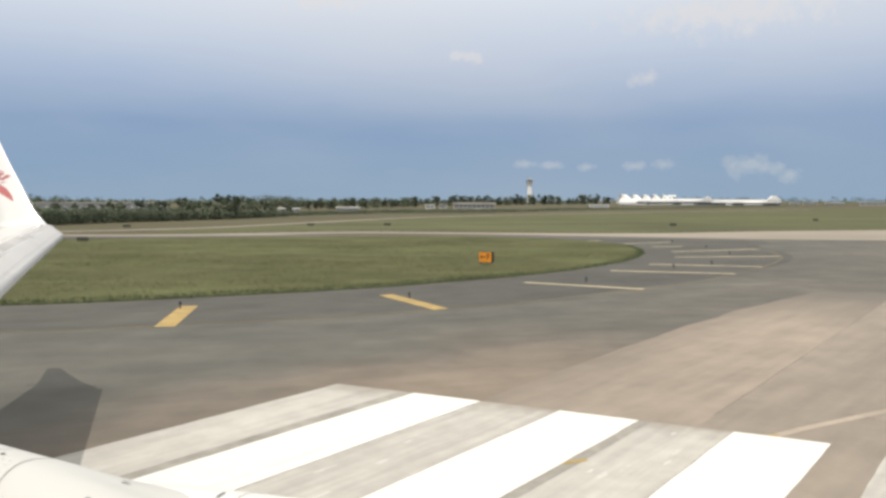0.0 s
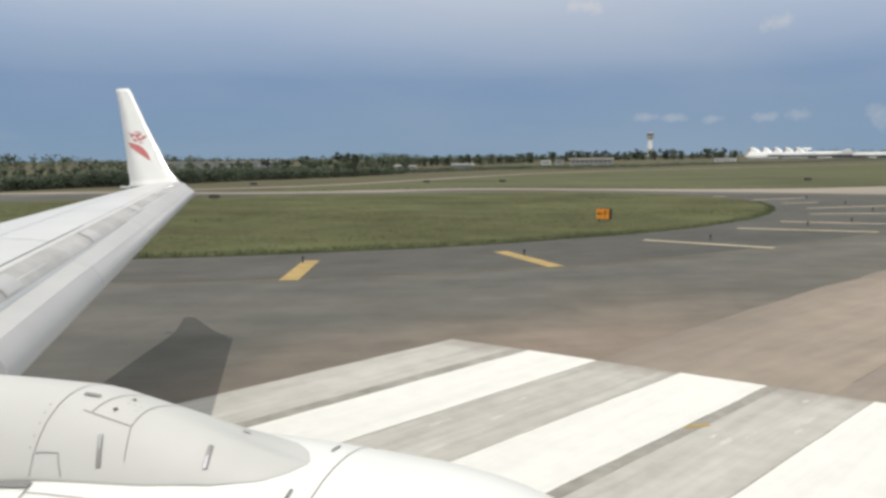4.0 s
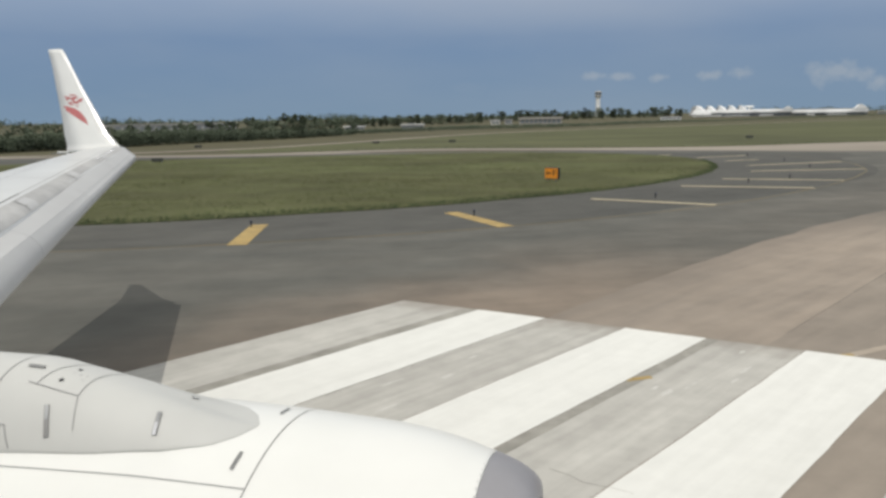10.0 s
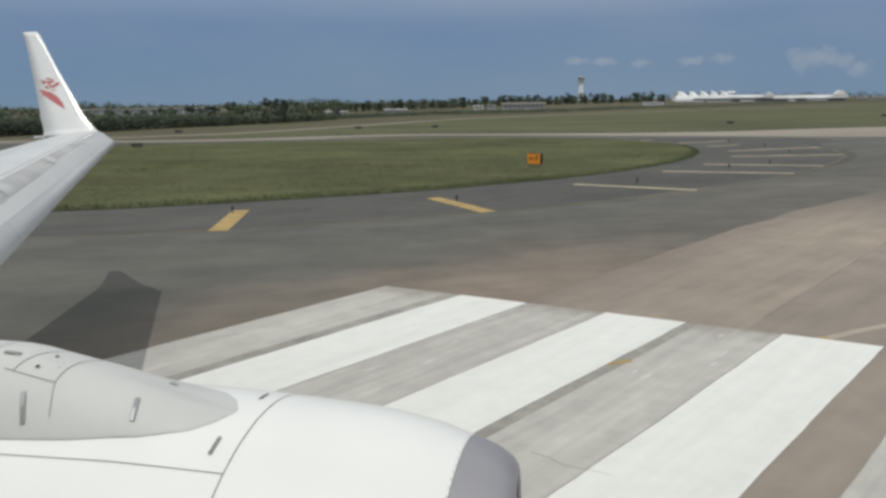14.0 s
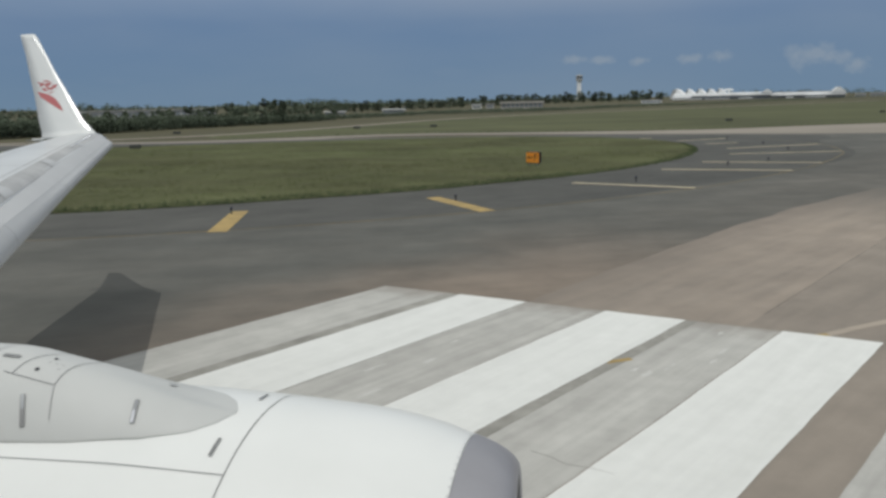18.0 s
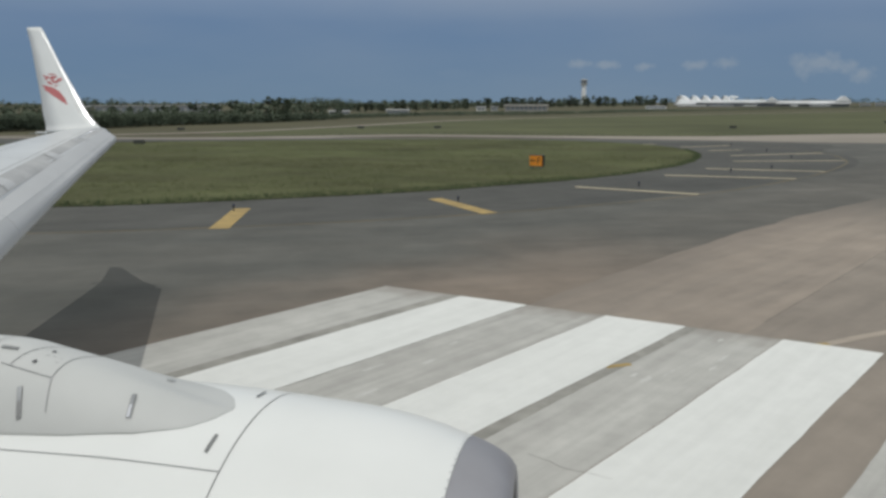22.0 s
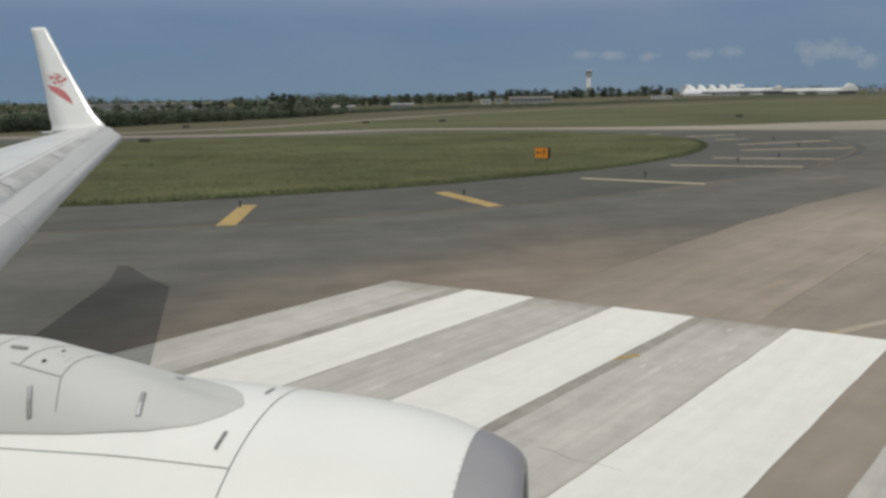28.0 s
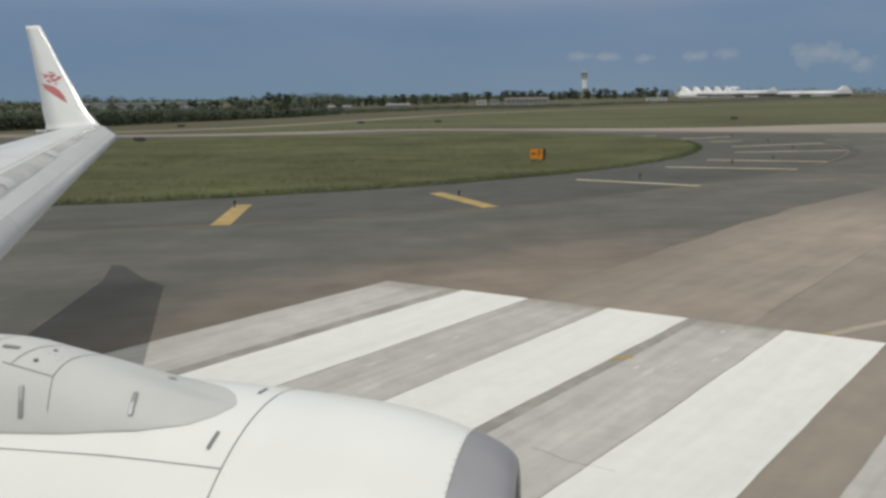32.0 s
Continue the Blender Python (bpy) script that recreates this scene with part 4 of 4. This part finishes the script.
for lx, s0, s1, slant, mats in ((-1.905, -0.85, -0.53, -0.06, (M_BRIGHT, M_STEEL)), (-2.43, -0.92, -0.68, -0.18, (M_LATCH_SHADE, M_STEEL))):
    run = [(lx + slant * (a - (s0 + s1) / 2), a) for a in span(s0, s1, 7)]
    fairing_line("latch_frame", run, 0.025, M_SEAM, 0.008)
    fairing_line("fairing_latch", run[:4], 0.016, mats[0], 0.011)
    fairing_line("fairing_latch", run[3:], 0.016, mats[1], 0.011)
fairing_line("fairing_latch", [(-2.66, -0.24), (-2.62, -0.235), (-2.575, -0.225)], 0.024, M_LATCH_SHADE, 0.008)
fairing_line("fairing_latch", [(-2.458, -0.39), (-2.445, -0.35)], 0.020, M_DARK, 0.008)
fairing_line("fairing_latch", [(-2.428, -0.09), (-2.422, -0.04)], 0.018, M_DARK, 0.008)
fairing_line("fairing_latch", [(-1.89, 0.30), (-1.86, 0.38)], 0.022, M_LATCH_SHADE, 0.012)
for s in (-0.45, -0.55, -0.65, -0.75, -0.83):
    fairing_line("rivet", [(-2.795, s), (-2.795, s - 0.012)], 0.008, M_SEAM)
for k in range(4):
    fairing_line("rivet", [(-2.36 - 0.035 * (k % 3), -0.20 - 0.10 * (k // 3)), (-2.35 - 0.035 * (k % 3), -0.20 - 0.10 * (k // 3))], 0.004, M_SEAM)
cowl_line("cowl_gap", [(x, -22.0) for x in span(-4.2, -2.735)], 0.036, M_LATCH_SHADE, 0.010)
cowl_line("cowl_seam", [(x, -27.5) for x in span(-4.0, -2.735)], 0.009)
cowl_line("cowl_seam", [(-2.735, a) for a in span(-21, -28, 4)], 0.009)
cowl_line("cowl_seam", [(-2.73, a) for a in span(-29.5, -32, 4)], 0.010)
cowl_line("cowl_strake", [(-3.1, -33.2), (-2.95, -34.2), (-2.78, -35.2)], 0.018, M_COVE, 0.012)

# cabin side behind the camera
bm = bmesh.new()
loops = []
for x, r, dz in ((-20, 0.5, 1.0), (-15, 1.4, 0.45), (-10, 1.88, 0), (-3, 1.95, 0), (6, 1.95, 0), (11, 1.88, 0), (14, 1.35, -0.25), (16, 0.45, -0.6)):
    loops.append([bm.verts.new((x, -2.12 + r * math.cos(2 * math.pi * i / 48), 3.75 + dz + r * math.sin(2 * math.pi * i / 48))) for i in range(48)])
skin(bm, loops, True)
bm.faces.new(loops[0])
bm.faces.new(loops[-1])
fuselage = part("fuselage", bm, M_WHITE, airliner, "white round cabin body", smooth=True)
for gx, gy, r in ((-4.6, 0.75, 0.55), (11.5, -2.12, 0.36)):
    gear = part("landing_gear", tube(bmesh.new(), [((gx, gy, -0.35 + r), 0.11, 0.11), ((gx, gy, 2.2), 0.13, 0.13)], 12), M_STEEL, airliner, "steel landing gear leg")
    for side in (-0.32, 0.32):
        bm = bmesh.new()
        loops = []
        for w, k in ((-0.17, 0.72), (-0.15, 0.93), (-0.09, 1.0), (0.09, 1.0), (0.15, 0.93), (0.17, 0.72)):
            loops.append([bm.verts.new((gx + r * k * math.cos(i * 0.2618), gy + side + w, -0.34 + r + r * k * math.sin(i * 0.2618))) for i in range(24)])
        skin(bm, loops, True)
        bm.faces.new(loops[0])
        bm.faces.new(loops[-1])
        part("tyre", bm, M_BLACK, gear, "black rubber tyre")

# ---- things on the airfield ----
def at(bearing, distance):
    """A place by its bearing, in degrees forward of straight out from the cabin, and distance."""
    return (math.sin(radians(bearing)) * distance, math.cos(radians(bearing)) * distance, 0.0)


def word(text, size, mat, name):
    cu = bpy.data.curves.new(name, "FONT")
    cu.body, cu.size, cu.extrude, cu.align_x, cu.align_y = text, size, 0.004, "CENTER", "CENTER"
    ob = bpy.data.objects.new("words", cu)
    me = bpy.data.meshes.new_from_object(ob)
    bpy.data.objects.remove(ob)
    me.materials.append(mat)
    return me


def guidance_sign(x, y, turn):
    s = thing("guidance_sign", "orange taxiway guidance sign with a black arrow and letter F", "sign", (x, y, 0.04), turn)
    part("cabinet", boxed(-0.62, 0.62, -0.14, 0.30, 0.22, 1.12, bevel=0.03), M_BLACK, s, "black sign cabinet")
    part("face", boxed(-0.59, 0.59, -0.155, -0.142, 0.26, 1.08), M_ORANGE, s, "orange sign face")
    f = part("letter", word("F", 0.72, M_BLACK, "letter"), M_BLACK, s, at=(0.27, -0.160, 0.67))
    f.rotation_euler = (radians(90), 0, 0)
    bm = bmesh.new()
    box(bm, -0.40, 0.02, -0.164, -0.158, 0.64, 0.72)
    v = [bm.verts.new(p) for p in ((-0.50, -0.162, 0.68), (-0.32, -0.162, 0.52), (-0.32, -0.162, 0.84))]
    bm.faces.new(v)
    part("arrow", bm, M_BLACK, s)
    for lx in (-0.42, 0.42):
        part("leg", boxed(lx - 0.03, lx + 0.03, -0.03, 0.03, -0.04, 0.24), M_STEEL, s)
    return s


guidance_sign(-0.85, 52.6, -26).scale = (0.82, 0.82, 0.86)
back_sign = thing("back_sign", "dark back of a low taxiway sign on the grass", "sign", (-45.6, 78.4, 0.02), 12)
part("cabinet", boxed(-0.60, 0.60, -0.14, 0.14, 0.12, 0.52, bevel=0.03), M_OLIVE, back_sign)
for lx in (-0.5, 0.5):
    part("leg", boxed(lx - 0.03, lx + 0.03, -0.03, 0.03, -0.05, 0.18), M_STEEL, back_sign)
for x, y in ((-33.4, 130.7), (-19.9, 133.0), (31.8, 137.6), (72.6, 175.7), (-62.0, 120.0)):
    copy_thing(back_sign, pose(x, y, -0.03, 0, 0, 10))

lamp = thing("taxiway_edge_lamp", "small black taxiway edge lamp with a blue lens", "lamp", (-13.6, 30.6, 0.0), group="taxiway edge lamps")
part("stem", tube(bmesh.new(), [((0, 0, 0), 0.09, 0.09), ((0, 0, 0.03), 0.08, 0.08), ((0, 0, 0.05), 0.035, 0.035), ((0, 0, 0.22), 0.035, 0.035)], 10), M_BLACK, lamp)
part("housing", tube(bmesh.new(), [((0, 0, 0.22), 0.045, 0.045), ((0, 0, 0.25), 0.075, 0.075), ((0, 0, 0.30), 0.075, 0.075)], 12), M_BLACK, lamp)
part("lens", tube(bmesh.new(), [((0, 0, 0.30), 0.06, 0.06), ((0, 0, 0.35), 0.055, 0.055), ((0, 0, 0.37), 0.02, 0.02)], 12), M_LAMP_BLUE, lamp, "blue lens")
lamp.scale = (0.78, 0.78, 0.78)
for x, y in ((-24.6, 27.6), (-36.0, 26.6), (-4.2, 34.6), (5.0, 42.4), (12.0, 51.6), (15.4, 54.6), (20.0, 65.6), (20.2, 73.6), (19.0, 82.6)):
    copy_thing(lamp, pose(x, y, 0.004))


# ---- trees ----
def leaf_cloud(name, rng, clumps, per, size):
    """Leaves in loose clumps, one joined mesh."""
    verts, faces, bend = [], [], []
    for (cx, cy, cz), r in clumps:
        for _ in range(per):
            d = Vector((rng.gauss(0, 1), rng.gauss(0, 1), rng.gauss(0, 0.8))).normalized() * r * rng.random() ** 0.4
            p = Vector((cx, cy, cz)) + d
            a = Vector((rng.uniform(-1, 1), rng.uniform(-1, 1), rng.uniform(-0.6, 0.6))).normalized() * size * rng.uniform(0.5, 1.2)
            b = a.orthogonal().normalized() * size * rng.uniform(0.3, 0.7)
            i = len(verts)
            quad = [p - a, p + b, p + a, p - b]
            out = (d + Vector((0, 0, 0.5 * r))).normalized()
            verts += quad if (quad[1] - quad[0]).cross(quad[3] - quad[0]).dot(out) > 0 else quad[::-1]
            bend += [out] * 4
            faces.append((i, i + 1, i + 2, i + 3))
    me = bpy.data.meshes.new(name)
    me.from_pydata([tuple(v) for v in verts], [], faces)
    me.polygons.foreach_set("use_smooth", [True] * len(faces))
    me.normals_split_custom_set_from_vertices(bend)
    return me


def tree(kind, seed):
    """A tree about 10 m high: bushy, or tall with a bare stem and a high crown."""
    rng = random.Random(seed)
    t = thing("tree", {"bushy": "bushy dark green tree at the edge of the airfield", "tall": "tall thin tree with bare trunk and small high crown"}[kind], "tree", (0, 0, -50), group="airfield trees")
    bare = 2.0 if kind == "bushy" else rng.uniform(5.5, 6.8)
    lean = rng.uniform(-0.4, 0.4)
    bm = bmesh.new()
    tube(bm, [((lean * z / 10, 0, z), 0.22 * (1 - z / 12), 0.22 * (1 - z / 12)) for z in (0, 0.4, 2, 4, 6, 8.2)], 8)
    ends = []
    for i in range(9 if kind == "bushy" else 6):
        a, z = rng.uniform(0, 6.283), rng.uniform(bare, 7.8)
        reach = rng.uniform(1.2, 3.0) if kind == "bushy" else rng.uniform(0.5, 1.4)
        tip = Vector((lean * z / 10 + math.cos(a) * reach, math.sin(a) * reach, z + reach * 0.7))
        root = Vector((lean * z / 10, 0, z - 0.3))
        tube(bm, [(tuple(root.lerp(tip, k / 3)), 0.08 * (1.1 - k / 3), 0.08 * (1.1 - k / 3)) for k in range(4)], 5)
        ends.append(tip)
    part("trunk", bm, M_BARK, t)
    clumps = [(tuple(e), rng.uniform(0.9, 1.5) if kind == "bushy" else rng.uniform(0.55, 0.9)) for e in ends]
    clumps.append(((lean, 0, 8.8), 1.2 if kind == "bushy" else 0.9))
    if kind == "bushy":
        clumps += [((rng.uniform(-2, 2), rng.uniform(-2, 2), rng.uniform(1.2, 3.5)), 1.5) for _ in range(5)]
    me = leaf_cloud("crown", rng, clumps, 110, 0.34)
    me.materials.append(M_LEAF)
    part("crown", me, M_LEAF, t)
    return t


stock = [tree("bushy", 3), tree("bushy", 8), tree("bushy", 15), tree("tall", 21), tree("tall", 34), tree("tall", 40)]
rng = random.Random(12)


def plant(bearing, distance, height, kind):
    src = stock[rng.randrange(3) + (0 if kind == "bushy" else 3)]
    x, y, _ = at(bearing, distance)
    s = height / 10.0
    src.scale = (s * rng.uniform(0.9, 1.25), s * rng.uniform(0.9, 1.25), s)
    ob = copy_thing(src, pose(x, y, -0.05, 0, 0, rng.uniform(0, 360)))
    src.scale = (1, 1, 1)
    return ob


# the near wood: bushes in front, tall thin trees behind
for i in range(70):
    b = -46 + 30 * i / 69 + rng.uniform(-0.3, 0.3)
    d = float(np.interp(b, [-46, -38, -31.5, -27.8, -23.9, -19.8, -16], [134, 144, 155, 166, 174, 189, 215]))
    h = float(np.interp(b, [-46, -34, -26, -20.5, -18.6, -16], [3.0, 3.2, 3.7, 4.5, 4.2, 3.2]))
    plant(b, d + rng.uniform(0, 12), h * rng.uniform(0.75, 1.1), "bushy")
    plant(b + rng.uniform(-0.4, 0.4), d + rng.uniform(14, 40), h * float(np.interp(b, [-46, -30, -23, -19, -16], [1.15, 1.2, 1.35, 1.4, 1.0])) * rng.uniform(0.8, 1.1), "tall")
# the farther tree line towards the tower and the terminal
for i in range(110):
    b = -17 + 25.5 * i / 109 + rng.uniform(-0.2, 0.2)
    d = float(np.interp(b, [-17, -8, 0, 9], [330, 430, 640, 820]))
    plant(b, d + rng.uniform(0, 50), rng.uniform(0.75, 1.35) * d * 0.0118, "bushy" if rng.random() < 0.8 else "tall")
for s in stock:
    bpy.data.objects.remove(s.children[0]), bpy.data.objects.remove(s.children[0]), bpy.data.objects.remove(s)


def far_woods(name, b0, b1, d0, d1, height, count, seed, label, line=None):
    rng = random.Random(seed)
    clumps = []
    for _ in range(count):
        t = rng.random()
        d = d0 + (d1 - d0) * t if line is None else float(np.interp(b0 + (b1 - b0) * t, *line))
        x, y, _z = at(b0 + (b1 - b0) * t, d * rng.uniform(1, 1.06))
        clumps.append(((x, y, rng.uniform(0.1, 0.85) * height * (0.7 + 0.5 * noise.noise((x * 0.02, y * 0.02, seed)))), height * rng.uniform(0.14, 0.3)))
    me = leaf_cloud(name, rng, clumps, 22, height * 0.065)
    me.materials.append(M_WOODS)
    return tagged(new(name, me), label, "woods", kind="stuff")


far_woods("far_woods", -75, -16, 300, 420, 9.0, 900, 5, "dark far woods behind the wing")
far_woods("far_woods", -18, 7, 560, 950, 8.5, 1100, 6, "dark green belt of far woods on the horizon")
far_woods("far_woods", 8, 60, 1500, 1900, 16.0, 700, 7, "low hazy woods far behind the terminal")
far_woods("hedge", -60, -16, 150, 320, 2.9, 4800, 9, "dense dark green undergrowth below the trees", ([-60, -46, -38, -31.5, -27.8, -23.9, -19.8, -16], [125, 131, 142, 153, 164, 172, 187, 212]))
far_woods("field_scrub", -75, 12, 150, 420, 1.1, 500, 8, "low scrub along the edge of the field")
far_woods("field_scrub", -16, 26, 215, 800, 1.7, 5200, 11, "low dark scrub in front of the terminal", ([-16, -11.4, -8.8, -2.8, 1.4, 5.5, 9.5, 13.3, 17, 20.4, 26], [215, 240, 262, 268, 290, 335, 378, 430, 500, 630, 800]))
far_woods("far_hill", 36, 64, 1500, 1700, 42.0, 900, 14, "dark wooded hill far beyond the runway")


# ---- buildings ----
def windows(parent, x0, x1, y, z0, z1, n, gap=0.35, name="window"):
    w = (x1 - x0) / n
    me = None
    for i in range(n):
        if me is None:
            me = mesh_of(name, boxed(-w * (1 - gap) / 2, w * (1 - gap) / 2, -0.08, 0.08, -(z1 - z0) / 2, (z1 - z0) / 2), M_GLASS_FAR)
        part(name, me, M_GLASS_FAR, parent, at=(x0 + w * (i + 0.5), y, (z0 + z1) / 2))


def block(name, label, bearing, distance, width, depth, height, rows, cols, wall=None, turn=0.0, roof=None):
    x, y, _ = at(bearing, distance)
    h = thing(name, label, "building", (x, y, -0.05), -bearing + turn)
    body = part("wall", boxed(-width / 2, width / 2, 0, depth, 0, height), wall or M_WALL, h)
    part("roof", boxed(-width / 2 - 0.4, width / 2 + 0.4, -0.4, depth + 0.4, height, height + 0.35, bevel=0.05), roof or M_ROOF, h, "pale flat roof")
    for r in range(rows):
        z = height * (r + 0.28) / rows
        windows(body, -width / 2 + 0.6, width / 2 - 0.6, -0.02, z, z + height / rows * 0.5, cols)
    return h


M_BEIGE = material("beige_render_wall", (0.40, 0.38, 0.34), 0.8, low=(0.31, 0.295, 0.265), grain=0.5, stain=0.1)
office = block("office_building", "pale beige low building with tall windows and a flat roof", -1.8, 365, 20.5, 12, 3.2, 1, 9, M_BEIGE, roof=M_BEIGE)
part("roof_parapet", boxed(-10.6, 10.6, -0.55, -0.42, 2.55, 3.62), M_BEIGE, office, "plain beige parapet")
block("annex", "small white house beside the trees", -5.2, 395, 5.0, 6, 2.0, 1, 2)
block("annex", "small grey house beside the trees", -4.2, 400, 4.0, 6, 2.2, 1, 2, M_WALL2, roof=M_WALL2)
block("low_shed", "long low white shed under the trees", -15.9, 300, 8.0, 7, 1.1, 1, 6, M_WALL2)
block("low_shed", "long low white shed under the trees", -11.5, 300, 9.0, 7, 1.5, 1, 6, M_WALL2)

# control tower
M_TOWER = material("bright_white_render", (0.84, 0.84, 0.83), 0.7, low=(0.77, 0.77, 0.76), grain=0.3, stain=0.05)
tx, ty, _ = at(2.43, 1300)
tower = thing("control_tower", "slim white control tower with a wider cab on top", "control tower", (tx, ty, -0.05))
part("shaft", tube(bmesh.new(), [((0, 0, 0), 5.0, 5.0), ((0, 0, 3), 4.2, 4.2), ((0, 0, 30), 3.6, 3.6), ((0, 0, 33), 5.0, 5.0)], 16), M_TOWER, tower)
part("gallery", tube(bmesh.new(), [((0, 0, 33), 5.0, 5.0), ((0, 0, 34), 5.8, 5.8), ((0, 0, 36), 5.8, 5.8)], 16), M_WALL2, tower)
part("cab", tube(bmesh.new(), [((0, 0, 36), 4.6, 4.6), ((0, 0, 40), 5.6, 5.6)], 8), M_GLASS_FAR, tower, "grey glazed cab")
part("roof", tube(bmesh.new(), [((0, 0, 40), 6.0, 6.0), ((0, 0, 41), 5.8, 5.8), ((0, 0, 42), 3.0, 3.0)], 16), M_WALL2, tower)
part("antenna", tube(bmesh.new(), [((0, 0, 42), 0.3, 0.3), ((0, 0, 47), 0.1, 0.1)], 6), M_STEEL, tower)

M_HALL = material("grey_cladding", (0.30, 0.305, 0.31), 0.7, low=(0.24, 0.245, 0.25), grain=0.3, stain=0.05)

# terminal: long halls under deep white roof edges, with a row of pointed roof lights
qx, qy, _ = at(16.0, 760)
terminal = thing("terminal", "long white airport terminal with pointed roof lights", "terminal", (qx, qy, -0.05), -16.0)


def hall(x0, x1, top, under, depth=30):
    """A hall whose roof edge reaches from the height under to the height top."""
    body = part("hall", boxed(x0, x1, 0, depth, 0, under + 0.3), M_HALL, terminal)
    bm = bmesh.new()
    rows = [[bm.verts.new((x, y, z)) for y, z in ((-3, under), (-3, top - 0.5), (-2.6, top - 0.1), (6, top + 0.3), (depth, top + 0.3), (depth, under), (0, under))] for x in (x0 - 0.5, x1 + 0.5)]
    skin(bm, rows, True)
    bm.faces.new(rows[0])
    bm.faces.new(rows[1])
    part("roof", bm, M_TOWER, terminal, "deep white roof edge")
    windows(body, x0 + 1, x1 - 1, -0.05, 0.4, under - 0.5, int((x1 - x0) / 6), 0.25)


hall(-91, -4.5, 5.9, 3.5)
hall(-4, 55.8, 4.9, 2.5)
part("upper_roof", boxed(-3, 52, 2, 24, 4.8, 5.9, bevel=0.2), M_HALL, terminal, "grey upper roof storey")
for x0, x1, y, z0, z1 in ((-92, -74, -9, 2.1, 3.5), (-90, -64, -12, 0.5, 1.4), (-32, -20, -10, 0.6, 1.5), (8, 14, -10, 0.4, 1.3), (-62, -40, -8, 0.5, 1.0), (24, 40, -8, 0.5, 1.1)):
    porch = part("canopy", boxed(x0, x1, y, y + 5.8, z0, z1, bevel=0.08), M_TOWER, terminal, "low white canopy")
    for k in range(5):
        x = x0 + 0.6 + (x1 - x0 - 1.2) * k / 4
        part("canopy_post", boxed(x - 0.12, x + 0.12, y + 0.4, y + 0.64, 0, z0), M_WALL2, porch)


def roof_light(x, wide, high):
    """A steep roof light: a dark glazed front that leans back, with a long white slope behind it."""
    bm = bmesh.new()
    outline = ((x - 0.8, 5.8), (x + 1.7, 5.8 + high), (x + 3.6, 5.8 + high * 0.92), (x + wide, 5.8))
    rows = [[bm.verts.new((px, y, z)) for px, z in outline] for y in (-2.0, 22.0)]
    skin(bm, rows, True)
    bm.faces.new(rows[0])
    bm.faces.new(rows[1])
    part("roof_light", bm, M_TOWER, terminal, "white pointed roof light")
    pane = bmesh.new()
    q = [(x - 0.4, 6.6), (x + 1.4, 6.6), (x + 2.6, 5.6 + high * 0.9), (x + 1.2, 5.6 + high * 0.9)]
    skin(pane, [[pane.verts.new((px, y, z)) for px, z in q] for y in (-2.25, -2.02)], True)
    pane.faces.new(pane.verts[:4])
    part("roof_window", pane, M_GLASS_FAR, terminal, "grey slanted pane")


for x in (-79.9, -70.1, -60.8, -51.8):
    roof_light(x, 8.4, 4.6)
roof_light(-91, 10.2, 5.0)


def gable(x, wide, base, high):
    bm = bmesh.new()
    rows = [[bm.verts.new((px, y, z)) for px, z in ((x - wide, base), (x - wide * 0.2, base + high), (x + wide * 0.15, base + high), (x + wide, base))] for y in (-3.4, 20.0)]
    skin(bm, rows, True)
    bm.faces.new(rows[0])
    bm.faces.new(rows[1])
    part("gable", bm, M_TOWER, terminal, "white pointed gable")


gable(-8.0, 5.0, 5.6, 3.0)
gable(50.5, 6.0, 4.8, 4.4)
bm = bmesh.new()
rows = [[bm.verts.new((px, y, z)) for px, z in ((-94.5, 1.5), (-92.0, 1.5), (-89.4, 10.0), (-91.2, 10.0))] for y in (-4.2, 4.0)]
skin(bm, rows, True)
bm.faces.new(rows[0])
bm.faces.new(rows[1])
part("end_wall", bm, M_WALL2, terminal, "grey slanted end wall")
part("roof_cabin", tube(bmesh.new(), [((-41.5, 8, 5.9), 0.9, 0.9), ((-41.5, 8, 8.0), 0.9, 0.9), ((-41.5, 8, 8.2), 3.9, 3.2), ((-41.5, 8, 9.5), 4.2, 3.5), ((-41.5, 8, 9.9), 2.6, 2.2)], 18), M_TOWER, terminal, "white saucer shaped roof cabin")
block("low_shed", "low white shed in front of the terminal", 7.65, 520, 13.0, 6, 1.6, 1, 5, M_TOWER)
for b, w, h in ((21.1, 9, 2.4), (22.1, 12, 2.9), (23.6, 16, 2.6), (26.0, 26, 3.2), (29.5, 22, 3.0)):
    block("far_hangar", "pale low hangar beyond the terminal", b, 770, w, 14, h, 1, 5, M_BEIGE)
block("hangar", "white and pale blue hangar behind the wing", -74, 300, 46, 24, 7.0, 1, 6)
block("hangar", "low white hangar with a long roof", -68, 330, 60, 20, 5.0, 1, 8)
block("apartment_block", "pale flat roofed block behind the tall trees", -30.4, 340, 30, 12, 3.2, 1, 9, M_WALL2, roof=M_WALL2)
block("apartment_block", "pale flat roofed block behind the tall trees", -26.0, 350, 18, 12, 3.2, 1, 6, M_WALL2, roof=M_WALL2)
dome = block("arched_hall", "white hall with an arched roof behind the trees", -34.4, 320, 15, 12, 3.2, 1, 4)
bm = bmesh.new()
skin(bm, [[bm.verts.new((7.9 * math.cos(math.pi * k / 12), y, 3.55 + 1.3 * math.sin(math.pi * k / 12))) for k in range(13)] for y in (-0.6, 12.6)], False)
part("arched_roof", bm, M_ROOF, dome, "white arched roof")
